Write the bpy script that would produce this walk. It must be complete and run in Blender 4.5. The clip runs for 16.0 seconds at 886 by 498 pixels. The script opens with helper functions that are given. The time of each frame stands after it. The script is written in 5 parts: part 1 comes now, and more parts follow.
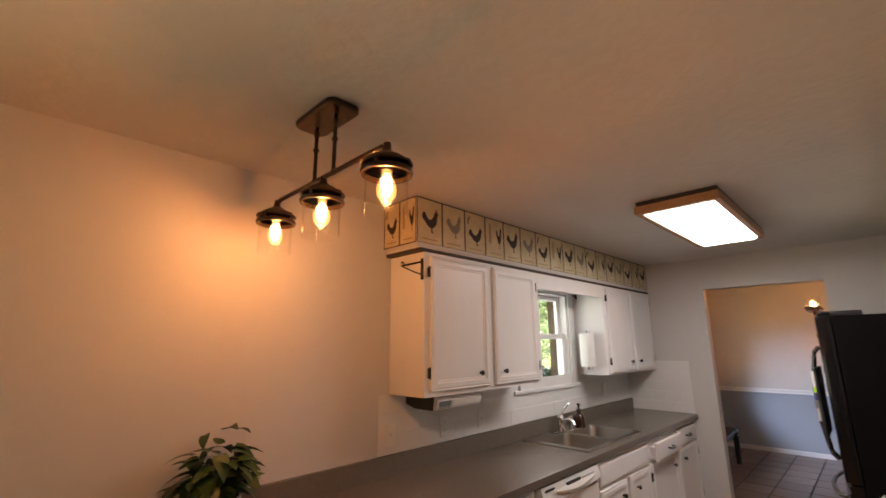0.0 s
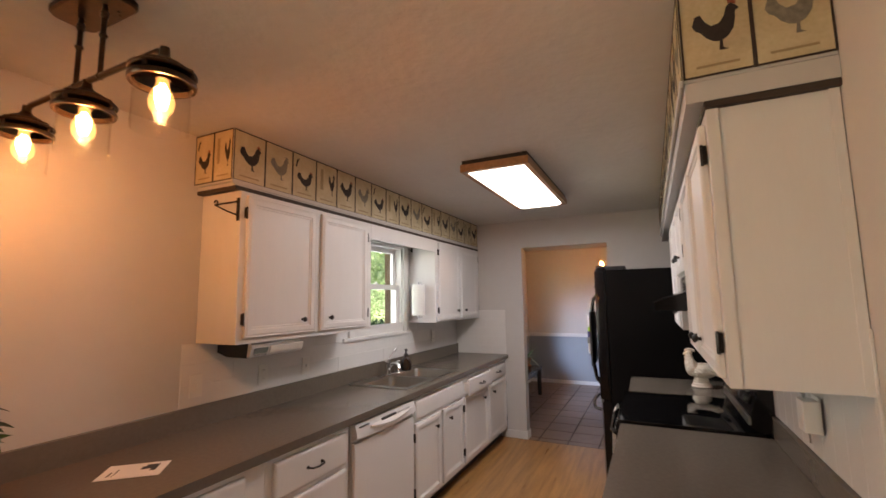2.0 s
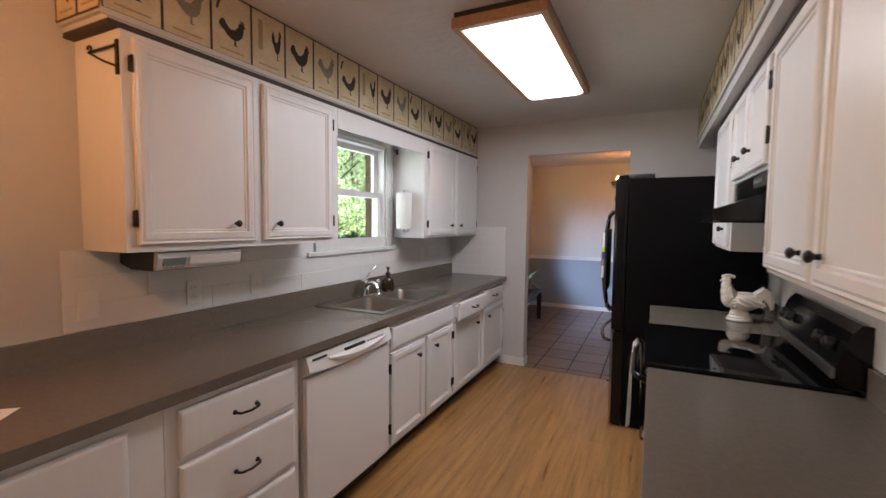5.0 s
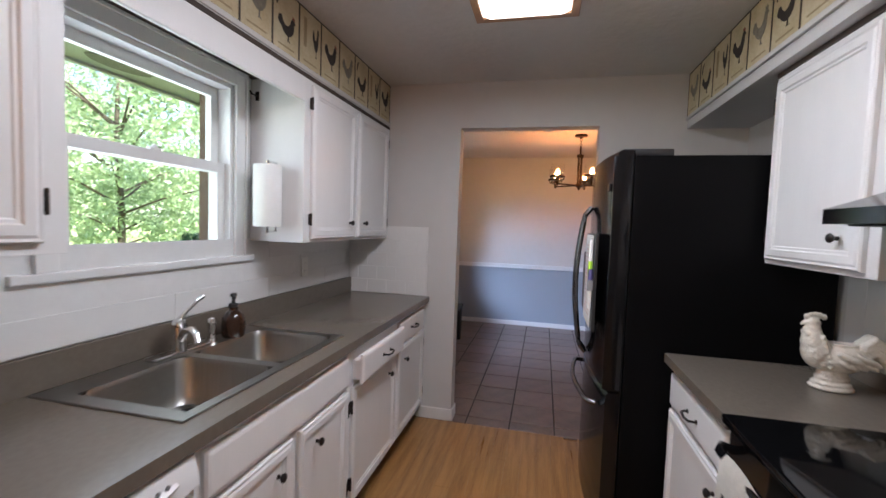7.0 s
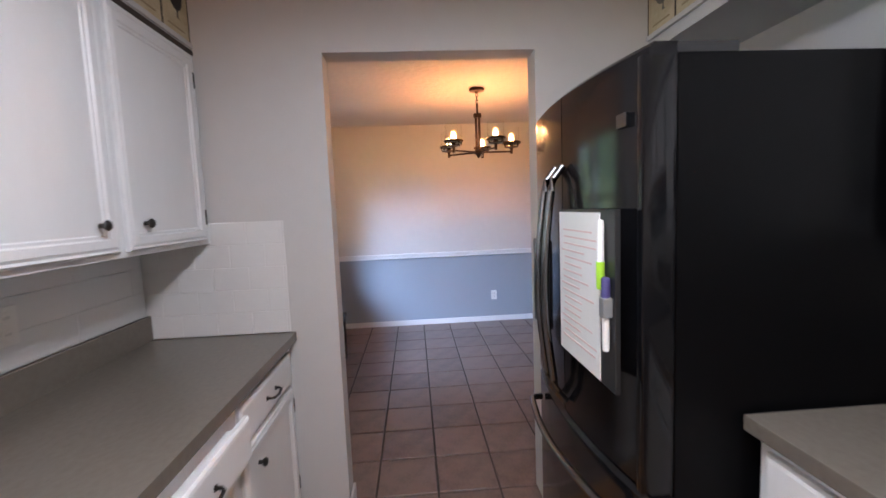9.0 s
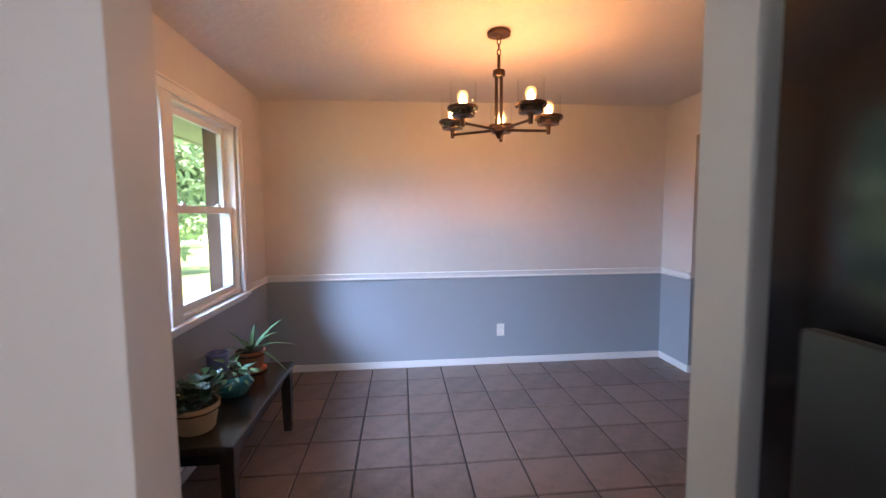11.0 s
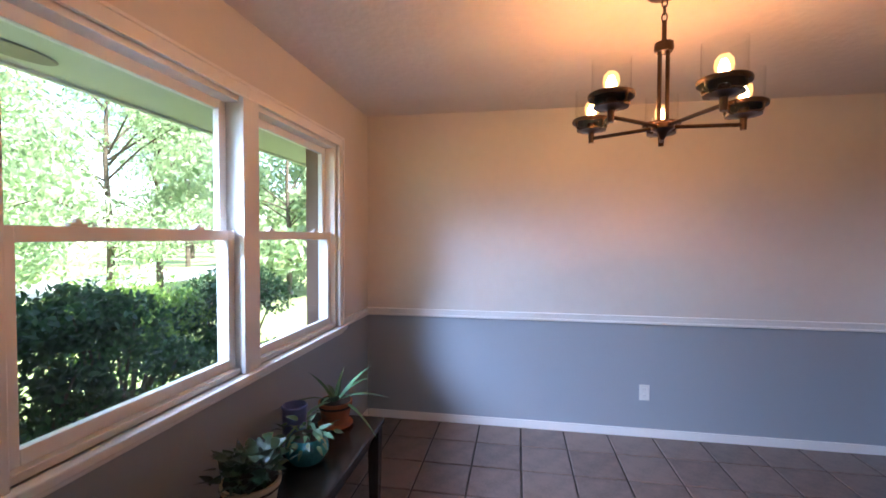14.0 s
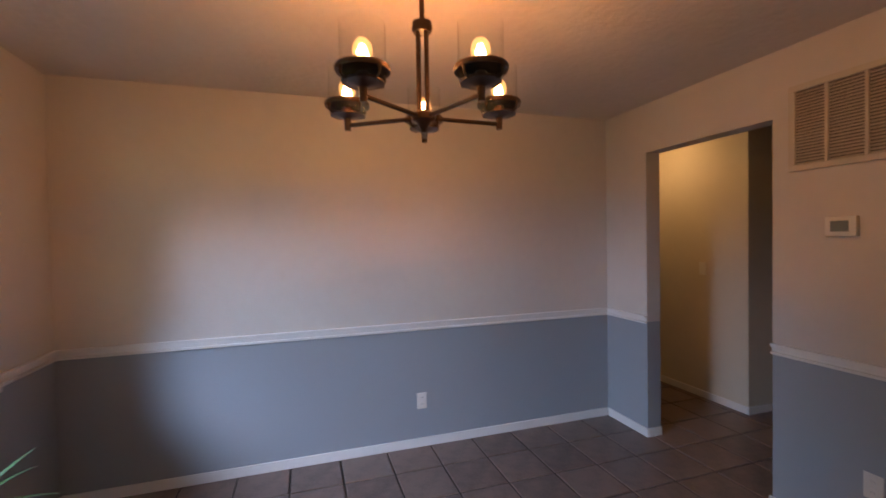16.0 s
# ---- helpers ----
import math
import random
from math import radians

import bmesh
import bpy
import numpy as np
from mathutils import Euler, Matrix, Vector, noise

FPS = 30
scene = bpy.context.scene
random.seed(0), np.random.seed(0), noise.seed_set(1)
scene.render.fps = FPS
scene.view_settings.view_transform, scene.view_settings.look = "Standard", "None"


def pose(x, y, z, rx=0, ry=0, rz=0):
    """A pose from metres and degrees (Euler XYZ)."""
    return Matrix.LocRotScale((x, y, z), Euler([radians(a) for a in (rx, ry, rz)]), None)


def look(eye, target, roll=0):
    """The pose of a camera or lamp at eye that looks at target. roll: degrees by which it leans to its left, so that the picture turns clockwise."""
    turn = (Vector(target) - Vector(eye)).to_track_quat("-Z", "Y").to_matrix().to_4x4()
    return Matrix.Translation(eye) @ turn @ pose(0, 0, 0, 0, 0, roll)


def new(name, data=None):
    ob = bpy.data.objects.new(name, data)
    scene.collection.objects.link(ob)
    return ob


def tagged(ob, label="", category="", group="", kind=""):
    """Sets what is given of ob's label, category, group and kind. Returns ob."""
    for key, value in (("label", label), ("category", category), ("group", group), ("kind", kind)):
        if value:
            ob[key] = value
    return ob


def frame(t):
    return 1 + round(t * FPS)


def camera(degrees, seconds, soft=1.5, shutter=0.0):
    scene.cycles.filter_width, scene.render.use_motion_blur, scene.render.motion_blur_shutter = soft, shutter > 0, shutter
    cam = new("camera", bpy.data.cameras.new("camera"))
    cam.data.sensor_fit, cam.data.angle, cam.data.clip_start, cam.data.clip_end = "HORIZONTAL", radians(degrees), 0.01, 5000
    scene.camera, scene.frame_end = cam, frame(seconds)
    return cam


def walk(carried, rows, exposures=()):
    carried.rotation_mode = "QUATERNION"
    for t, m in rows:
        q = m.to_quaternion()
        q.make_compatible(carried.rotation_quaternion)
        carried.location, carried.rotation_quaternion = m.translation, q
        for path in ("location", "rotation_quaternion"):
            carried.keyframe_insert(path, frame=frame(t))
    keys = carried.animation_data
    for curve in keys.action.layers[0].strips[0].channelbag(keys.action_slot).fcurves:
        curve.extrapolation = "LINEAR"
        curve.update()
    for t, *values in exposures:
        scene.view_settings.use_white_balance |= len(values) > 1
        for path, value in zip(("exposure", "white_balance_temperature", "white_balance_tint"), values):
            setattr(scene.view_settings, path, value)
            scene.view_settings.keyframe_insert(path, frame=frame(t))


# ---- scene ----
cam = camera(91.6, 16.0, shutter=0.4)
PATH = [
    (0, (0.129, 0.292, 1.613), (1.521, 1.663, 2.042), -0.6),
    (0.5, (0.15, 0.263, 1.602), (1.639, 1.538, 1.999), -0.5),
    (1, (0.175, 0.232, 1.58), (1.769, 1.392, 1.916), -1.2),
    (1.5, (0.206, 0.188, 1.558), (1.923, 1.177, 1.834), -1.0),
    (2, (0.229, 0.153, 1.546), (2.02, 1.012, 1.778), -0.8),
    (2.5, (0.249, 0.134, 1.519), (2.084, 0.923, 1.628), -0.7),
    (3, (0.283, 0.113, 1.482), (2.134, 0.871, 1.494), -0.6),
    (5.5, (1.126, 0.465, 1.443), (2.916, 1.344, 1.295), 1.0),
    (6, (1.441, 0.618, 1.415), (3.304, 1.293, 1.143), 0.1),
    (6.5, (1.749, 0.743, 1.416), (3.667, 1.275, 1.219), -0.4),
    (7, (2.058, 0.881, 1.438), (4.003, 1.333, 1.325), 2.0),
    (7.5, (2.267, 1.043, 1.435), (4.258, 1.144, 1.274), -2.2),
    (8, (2.513, 1.082, 1.428), (4.505, 1.098, 1.256), -1.3),
    (8.5, (2.83, 1.081, 1.433), (4.819, 1.085, 1.224), 0.3),
    (9, (3.145, 1.121, 1.44), (5.132, 0.994, 1.25), -2.3),
    (9.5, (3.465, 1.097, 1.437), (5.453, 0.925, 1.299), -0.9),
    (12, (4.906, 1.104, 1.441), (6.875, 0.847, 1.2), 0.3),
    (12.5, (4.988, 1.084, 1.393), (6.93, 0.848, 0.98), 1.1),
    (13, (5.032, 1.064, 1.38), (6.966, 0.954, 0.881), 2.3),
    (13.5, (5.066, 1.088, 1.397), (7.025, 1.237, 1.02), 1.2),
    (14, (5.075, 1.1, 1.47), (7.045, 1.438, 1.415), 0.2),
    (14.5, (5.087, 1.102, 1.5), (7.07, 1.36, 1.52), -0.4),
    (15, (5.121, 1.011, 1.521), (7.12, 0.98, 1.577), 0.1),
    (15.5, (5.24, 0.919, 1.536), (7.216, 0.608, 1.55), 0.5),
    (16, (5.453, 0.944, 1.483), (7.356, 0.331, 1.439), -1.0),
]
EXPOSURES = [(0, 2.15, 7500, 20), (2, 2.23, 7300, 20), (3, 2.2, 6900, 19), (5.5, 2.3, 6500, 16), (6.5, 2.31, 6300, 16), (8, 2.4, 6200, 16), (9.5, 2.84, 6100, 16), (12, 2.65, 6200, 16), (13, 2.55, 6100, 16), (14, 2.6, 6000, 17), (14.5, 2.45, 5900, 17), (15, 2.2, 6300, 16), (16, 1.9, 6800, 18)]
walk(cam, [(t, look(eye, target, roll)) for t, eye, target, roll in PATH], EXPOSURES)

# ---- light ----
world = bpy.data.worlds.new("world")
scene.world = world
world.use_nodes = True
wn = world.node_tree
sky = wn.nodes.new("ShaderNodeTexSky")
sky.sky_type, sky.sun_disc = "NISHITA", False
sky.sun_elevation, sky.sun_rotation = radians(52), radians(200)
wn.links.new(sky.outputs["Color"], wn.nodes["Background"].inputs["Color"])
wn.nodes["Background"].inputs["Strength"].default_value = 0.15


def lamp(name, kind, energy, colour, m, size=0.05, size_y=None):
    data = bpy.data.lights.new(name, kind)
    data.energy, data.color = energy, colour
    if kind == "AREA":
        data.shape, data.size, data.size_y = "RECTANGLE", size, size_y or size
    elif kind == "SUN":
        data.angle = radians(0.6)
    else:
        data.shadow_soft_size = size
    ob = new(name, data)
    ob.matrix_world = m
    return ob


WARM = (1.0, 0.315, 0.080)
COOL = (0.93, 0.95, 1.0)
lamp("sun", "SUN", 5.0, (1.0, 0.94, 0.84), look((0, 0, 0), (0.35, 0.95, -1.3)))
PENDANT_W, CHANDELIER_W, PANEL_W, HALL_W, SKY_W = 1.16, 0.88, 4.3, 1.75, 0.36
lamp("panel_light", "AREA", PANEL_W, (0.84, 0.93, 1.0), pose(3.40, 1.0, 2.345), 1.2, 0.36)
lamp("hall_light", "POINT", HALL_W, (1.0, 0.58, 0.22), pose(8.75, -2.05, 2.2), 0.06)
# added area lamps that stand in for the sky's light in the openings
sky_dining = lamp("sky_dining", "AREA", SKY_W, (0.60, 0.77, 1.0), pose(6.85, 2.45, 1.48, -85), 1.9, 1.1)
sky_dining.data.spread = radians(150)
# added narrow lamp outside, throws the bright patch onto the end wall
beam = lamp("added_beam_dining", "AREA", 6.4, (0.52, 0.70, 1.0), look((6.45, 3.15, 1.84), (6.995, 2.18, 1.26)), 1.0, 0.55)
beam.data.spread = radians(58)
lamp("sky_kitchen", "AREA", 1.1, (0.80, 0.89, 1.0), pose(3.44, 2.45, 1.66, -85), 0.66, 0.68)
# added lamp at an unseen window, brightens the south wall and cabinet end
breakfast_fill = lamp("breakfast_fill", "AREA", 2.1, (0.97, 0.98, 0.85), look((-0.95, 2.40, 1.38), (0.9, -0.3, 1.2)), 1.1, 1.2)
breakfast_fill.data.spread = radians(95)


# ---- materials ----
def material(name, colour, rough=0.5, metal=0.0, vary=0.0, scale=8.0, bump=0.0, bump_scale=60.0, coat=0.0, stretch=(1, 1, 1), second=None, spec=0.5, rand=0.0, place=False):
    m = bpy.data.materials.new(name)
    m.use_nodes = True
    nt = m.node_tree
    n, l = nt.nodes, nt.links
    b = n["Principled BSDF"]
    b.inputs["Base Color"].default_value = (*colour, 1)
    b.inputs["Roughness"].default_value, b.inputs["Metallic"].default_value = rough, metal
    b.inputs["Coat Weight"].default_value = coat
    b.inputs["Specular IOR Level"].default_value = spec
    if vary or bump:
        co = n.new("ShaderNodeTexCoord")
        mp = n.new("ShaderNodeMapping")
        mp.inputs["Scale"].default_value = stretch
        l.new(n.new("ShaderNodeNewGeometry").outputs["Position"] if place else co.outputs["Object"], mp.inputs["Vector"])
    if vary:
        t1, t2 = n.new("ShaderNodeTexNoise"), n.new("ShaderNodeTexNoise")
        t1.inputs["Scale"].default_value, t2.inputs["Scale"].default_value = scale, scale * 9
        t1.inputs["Detail"].default_value = 5
        for t in (t1, t2):
            l.new(mp.outputs["Vector"], t.inputs["Vector"])
        add = n.new("ShaderNodeMath")
        add.operation = "MULTIPLY_ADD"
        add.inputs[1].default_value = 0.45
        l.new(t2.outputs["Fac"], add.inputs[0])
        l.new(t1.outputs["Fac"], add.inputs[2])
        src = add.outputs[0]
        if rand:
            info = n.new("ShaderNodeObjectInfo")
            ad2 = n.new("ShaderNodeMath")
            ad2.operation = "MULTIPLY_ADD"
            ad2.inputs[1].default_value = rand
            l.new(info.outputs["Random"], ad2.inputs[0])
            l.new(src, ad2.inputs[2])
            src = ad2.outputs[0]
        r = n.new("ShaderNodeValToRGB")
        lo = second or tuple(c * (1 - vary) for c in colour)
        hi = colour if second else tuple(min(1, c * (1 + vary * 0.6)) for c in colour)
        r.color_ramp.elements[0].position, r.color_ramp.elements[1].position = 0.42, 0.95
        r.color_ramp.elements[0].color, r.color_ramp.elements[1].color = (*lo, 1), (*hi, 1)
        l.new(src, r.inputs["Fac"])
        l.new(r.outputs["Color"], b.inputs["Base Color"])
        rr = n.new("ShaderNodeMapRange")
        rr.inputs["To Min"].default_value, rr.inputs["To Max"].default_value = max(0.02, rough - 0.07), min(1, rough + 0.07)
        l.new(t1.outputs["Fac"], rr.inputs["Value"])
        l.new(rr.outputs["Result"], b.inputs["Roughness"])
    if bump:
        t3 = n.new("ShaderNodeTexNoise")
        t3.inputs["Scale"].default_value, t3.inputs["Detail"].default_value = bump_scale, 4
        l.new(mp.outputs["Vector"], t3.inputs["Vector"])
        bp = n.new("ShaderNodeBump")
        bp.inputs["Strength"].default_value, bp.inputs["Distance"].default_value = bump, 0.004
        l.new(t3.outputs["Fac"], bp.inputs["Height"])
        l.new(bp.outputs["Normal"], b.inputs["Normal"])
    return m


def glow(name, colour, strength):
    m = bpy.data.materials.new(name)
    m.use_nodes = True
    b = m.node_tree.nodes["Principled BSDF"]
    b.inputs["Base Color"].default_value = (*colour, 1)
    b.inputs["Emission Color"].default_value = (*colour, 1)
    b.inputs["Emission Strength"].default_value = strength
    return m


def clear_glass(name, tint=(1, 1, 1), gloss=0.06):
    m = bpy.data.materials.new(name)
    m.use_nodes = True
    n, l = m.node_tree.nodes, m.node_tree.links
    n.remove(n["Principled BSDF"])
    tr, gl, mx, fr = n.new("ShaderNodeBsdfTransparent"), n.new("ShaderNodeBsdfGlossy"), n.new("ShaderNodeMixShader"), n.new("ShaderNodeLayerWeight")
    tr.inputs["Color"].default_value = (*tint, 1)
    gl.inputs["Roughness"].default_value = 0.02
    pw = n.new("ShaderNodeMath")
    pw.operation = "POWER"
    pw.inputs[1].default_value = 5.0
    ma = n.new("ShaderNodeMath")
    ma.operation = "MULTIPLY_ADD"
    ma.inputs[1].default_value, ma.inputs[2].default_value = 0.5, gloss * 0.5
    fr.inputs["Blend"].default_value = 0.5
    l.new(fr.outputs["Facing"], pw.inputs[0])
    l.new(pw.outputs[0], ma.inputs[0])
    l.new(ma.outputs[0], mx.inputs["Fac"])
    l.new(tr.outputs["BSDF"], mx.inputs[1])
    l.new(gl.outputs["BSDF"], mx.inputs[2])
    l.new(mx.outputs["Shader"], n["Material Output"].inputs["Surface"])
    return m


def lit_glass(name, colour, strength):
    """Clear glass of a lit bulb: it lets the filament show and glows a little."""
    m = bpy.data.materials.new(name)
    m.use_nodes = True
    n, l = m.node_tree.nodes, m.node_tree.links
    n.remove(n["Principled BSDF"])
    tr, em, ad = n.new("ShaderNodeBsdfTransparent"), n.new("ShaderNodeEmission"), n.new("ShaderNodeAddShader")
    em.inputs["Color"].default_value, em.inputs["Strength"].default_value = (*colour, 1), strength
    l.new(tr.outputs["BSDF"], ad.inputs[0])
    l.new(em.outputs["Emission"], ad.inputs[1])
    l.new(ad.outputs["Shader"], n["Material Output"].inputs["Surface"])
    return m


def two_tone(name, upper, lower, split):
    """Wall paint in two colours that meet under the chair rail."""
    m = material(name, upper, 0.6, vary=0.05, scale=1.5, bump=0.12, bump_scale=90)
    n, l = m.node_tree.nodes, m.node_tree.links
    ramp = next(k for k in n if k.type == "VALTORGB")
    geo, sep, cmp, mix = n.new("ShaderNodeNewGeometry"), n.new("ShaderNodeSeparateXYZ"), n.new("ShaderNodeMath"), n.new("ShaderNodeMix")
    cmp.operation, mix.data_type = "GREATER_THAN", "RGBA"
    cmp.inputs[1].default_value = split
    mix.inputs["A"].default_value = (*lower, 1)
    l.new(geo.outputs["Position"], sep.inputs["Vector"])
    l.new(sep.outputs["Z"], cmp.inputs[0])
    l.new(cmp.outputs[0], mix.inputs["Factor"])
    l.new(ramp.outputs["Color"], mix.inputs["B"])
    l.new(mix.outputs["Result"], n["Principled BSDF"].inputs["Base Color"])
    return m


def wood_floor():
    m = material("wood_floor", (0.43, 0.225, 0.080), 0.30, vary=0.4, scale=2.2, stretch=(0.9, 13, 1), second=(0.185, 0.080, 0.024), bump=0.04, bump_scale=40, coat=0.1, rand=0.10, place=True)
    return m


M_wall = material("gray_wall_paint", (0.55, 0.535, 0.525), 0.62, vary=0.04, scale=1.3, bump=0.12, bump_scale=90)
M_two = two_tone("dining_wall_paint", (0.60, 0.57, 0.54), (0.30, 0.33, 0.37), 0.85)
M_ceil = material("textured_ceiling", (0.62, 0.59, 0.56), 0.85, vary=0.06, scale=2.0, bump=0.55, bump_scale=22)
next(k for k in M_ceil.node_tree.nodes if k.type == "BUMP").inputs["Distance"].default_value = 0.009
M_hall = material("hall_paint", (0.62, 0.56, 0.46), 0.6, vary=0.04, scale=1.5)
M_trim = material("white_trim_paint", (0.74, 0.73, 0.72), 0.4, vary=0.04, scale=4)
M_cab = material("white_cabinet_paint", (0.72, 0.705, 0.70), 0.38, vary=0.025, scale=5, stretch=(3, 3, 0.6), bump=0.05, bump_scale=30)
M_counter = material("taupe_laminate", (0.150, 0.126, 0.102), 0.25, vary=0.10, scale=55, second=(0.128, 0.106, 0.086))
for k in [k for k in M_counter.node_tree.links if k.to_socket.name == "Roughness"]:
    M_counter.node_tree.links.remove(k)
M_tilewhite = material("white_backsplash_tile", (0.72, 0.71, 0.70), 0.22, vary=0.03, scale=6)
M_grout = material("dark_grout", (0.06, 0.05, 0.045), 0.9, vary=0.2, scale=12)
M_grout_l = material("pale_grout", (0.70, 0.69, 0.68), 0.8, vary=0.05, scale=20)
M_floor_tile = material("gray_brown_ceramic_tile", (0.190, 0.136, 0.117), 0.36, vary=0.3, scale=9, second=(0.070, 0.050, 0.044), bump=0.10, bump_scale=25, rand=0.25)
M_wood = wood_floor()
M_bark_floor = material("plank_joint", (0.26, 0.125, 0.045), 0.7, vary=0.2, scale=5)
M_black = material("black_appliance_enamel", (0.006, 0.006, 0.007), 0.13, vary=0.1, scale=3, spec=0.35)
M_blackside = material("black_textured_steel", (0.003, 0.003, 0.0035), 0.40, vary=0.15, scale=4, spec=0.10)
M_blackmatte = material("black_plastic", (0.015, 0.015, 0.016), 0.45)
M_hob = material("black_glass_hob", (0.004, 0.004, 0.0045), 0.06, spec=0.32)
M_steel = material("brushed_stainless_steel", (0.33, 0.32, 0.30), 0.36, metal=1.0, vary=0.1, scale=4, stretch=(1, 30, 1))
M_chrome = material("chrome", (0.75, 0.75, 0.76), 0.08, metal=1.0)
M_handle = material("dark_grey_metal", (0.16, 0.16, 0.165), 0.25, metal=1.0)
M_bronze = material("oil_rubbed_bronze", (0.075, 0.048, 0.032), 0.30, metal=0.9, vary=0.3, scale=20)
M_knob = material("black_bronze_knob", (0.018, 0.014, 0.012), 0.35, metal=0.4)
M_white = material("white_appliance_enamel", (0.74, 0.73, 0.73), 0.25)
M_plastic = material("white_plastic", (0.72, 0.71, 0.68), 0.35)
M_greyplastic = material("grey_plastic", (0.22, 0.22, 0.22), 0.4)
M_silver = material("silver_plastic", (0.62, 0.62, 0.63), 0.32, metal=0.35)
M_cream = material("cream_ceramic_glaze", (0.66, 0.61, 0.53), 0.18, vary=0.12, scale=14, bump=0.5, bump_scale=55, coat=0.4)
relief = next(k for k in M_cream.node_tree.nodes if k.type == "BUMP")
relief.inputs["Distance"].default_value, relief.inputs["Strength"].default_value = 0.010, 0.9
M_paper = material("white_paper", (0.78, 0.77, 0.75), 0.8, vary=0.03, scale=10)
M_towel = material("cotton_towel", (0.74, 0.71, 0.65), 0.95, vary=0.15, scale=20, bump=0.3, bump_scale=200)
M_ink = material("dark_ink", (0.03, 0.03, 0.035), 0.8)
M_pink = material("red_marker_ink", (0.70, 0.52, 0.50), 0.7)
M_lime = material("lime_green_marker", (0.45, 0.80, 0.05), 0.5)
M_violet = material("violet_cap", (0.06, 0.05, 0.16), 0.5)
M_border = material("parchment_border_paper", (0.62, 0.53, 0.36), 0.7, vary=0.3, scale=9, second=(0.46, 0.37, 0.21))
M_line = material("dark_brown_print_and_gap_shade", (0.045, 0.030, 0.022), 0.7)
M_cock = material("black_cockerel_print", (0.030, 0.022, 0.020), 0.75, vary=0.4, scale=60)
M_cock_g = material("grey_cockerel_print", (0.22, 0.20, 0.16), 0.75, vary=0.35, scale=60)
M_cock_r = material("red_comb_print", (0.26, 0.07, 0.04), 0.75)
M_lettering = material("faded_print", (0.34, 0.26, 0.15), 0.8)
M_oak = material("oak_lamp_frame", (0.36, 0.20, 0.10), 0.45, vary=0.25, scale=8, stretch=(1, 6, 6))
M_panel = glow("panel_diffuser", (1.0, 0.98, 0.96), 1.1)
M_bulb = glow("amber_filament_glow", (1.0, 0.66, 0.28), 9.0)
M_bulbglass = lit_glass("lit_amber_bulb_glass", (1.0, 0.42, 0.11), 0.22)
M_glass = clear_glass("window_glass", (0.94, 0.97, 0.95))
M_shade = clear_glass("clear_lamp_glass", (0.995, 0.995, 0.99), 0.05)
M_brick = material("brown_brick", (0.22, 0.13, 0.10), 0.85, vary=0.3, scale=12, bump=0.3)
M_eave = material("pale_eave_board", (0.50, 0.52, 0.48), 0.7, vary=0.1, scale=3)
M_bench = material("black_stained_bench", (0.022, 0.018, 0.016), 0.22, vary=0.3, scale=8, stretch=(1, 10, 1))
M_teal = material("teal_glazed_pot", (0.03, 0.17, 0.19), 0.15, vary=0.4, scale=8, coat=0.4)
M_terra = material("terracotta", (0.36, 0.11, 0.045), 0.8, vary=0.2, scale=10)
M_bluepot = material("blue_grey_ceramic", (0.12, 0.15, 0.36), 0.3, vary=0.25, scale=10)
M_buff = material("buff_pot", (0.48, 0.38, 0.25), 0.7, vary=0.15, scale=10)
M_whitepot = material("white_stoneware_pot", (0.68, 0.66, 0.62), 0.6, vary=0.1, scale=12, bump=0.3)
M_soil = material("potting_soil", (0.03, 0.02, 0.014), 0.95, vary=0.4, scale=40)
M_leaf = material("pothos_leaf", (0.034, 0.080, 0.018), 0.4, vary=0.5, scale=18, rand=0.3, second=(0.012, 0.034, 0.010))
M_leaf_dark = material("dark_succulent_leaf", (0.018, 0.046, 0.016), 0.4, vary=0.4, scale=14)
M_leaf_pale = material("pale_succulent_leaf", (0.06, 0.125, 0.06), 0.5, vary=0.3, scale=14)
M_aloe = material("striped_blade_leaf", (0.07, 0.17, 0.075), 0.45, vary=0.35, scale=10)
M_brownbottle = material("brown_glass_bottle", (0.035, 0.015, 0.008), 0.12, coat=0.3)
M_vent = material("cream_vent_paint", (0.55, 0.50, 0.42), 0.5)
M_vent_dark = material("vent_slat", (0.16, 0.14, 0.13), 0.6)
M_lcd = material("lcd_screen", (0.16, 0.20, 0.20), 0.2)
M_grass = material("lawn", (0.26, 0.32, 0.12), 0.95, vary=0.4, scale=0.6, bump=0.5, bump_scale=8)
M_drive = material("pale_concrete_drive", (0.52, 0.50, 0.47), 0.9, vary=0.1, scale=1)
M_bark = material("bark", (0.09, 0.07, 0.05), 0.9, vary=0.4, scale=8, bump=0.6, bump_scale=20)


def foliage(name, a, b):
    m = material(name, a, 0.5, vary=0.3, scale=1.0)
    n, l = m.node_tree.nodes, m.node_tree.links
    ramp = next(k for k in n if k.type == "VALTORGB")
    geo = n.new("ShaderNodeNewGeometry")
    ramp.color_ramp.elements[0].position, ramp.color_ramp.elements[1].position = 0.0, 1.0
    ramp.color_ramp.elements[0].color, ramp.color_ramp.elements[1].color = (*a, 1), (*b, 1)
    l.new(geo.outputs["Random Per Island"], ramp.inputs["Fac"])
    p = n["Principled BSDF"]
    tl, mx = n.new("ShaderNodeBsdfTranslucent"), n.new("ShaderNodeMixShader")
    mx.inputs["Fac"].default_value = 0.4
    l.new(ramp.outputs["Color"], tl.inputs["Color"])
    l.new(p.outputs["BSDF"], mx.inputs[1])
    l.new(tl.outputs["BSDF"], mx.inputs[2])
    l.new(mx.outputs["Shader"], n["Material Output"].inputs["Surface"])
    return m


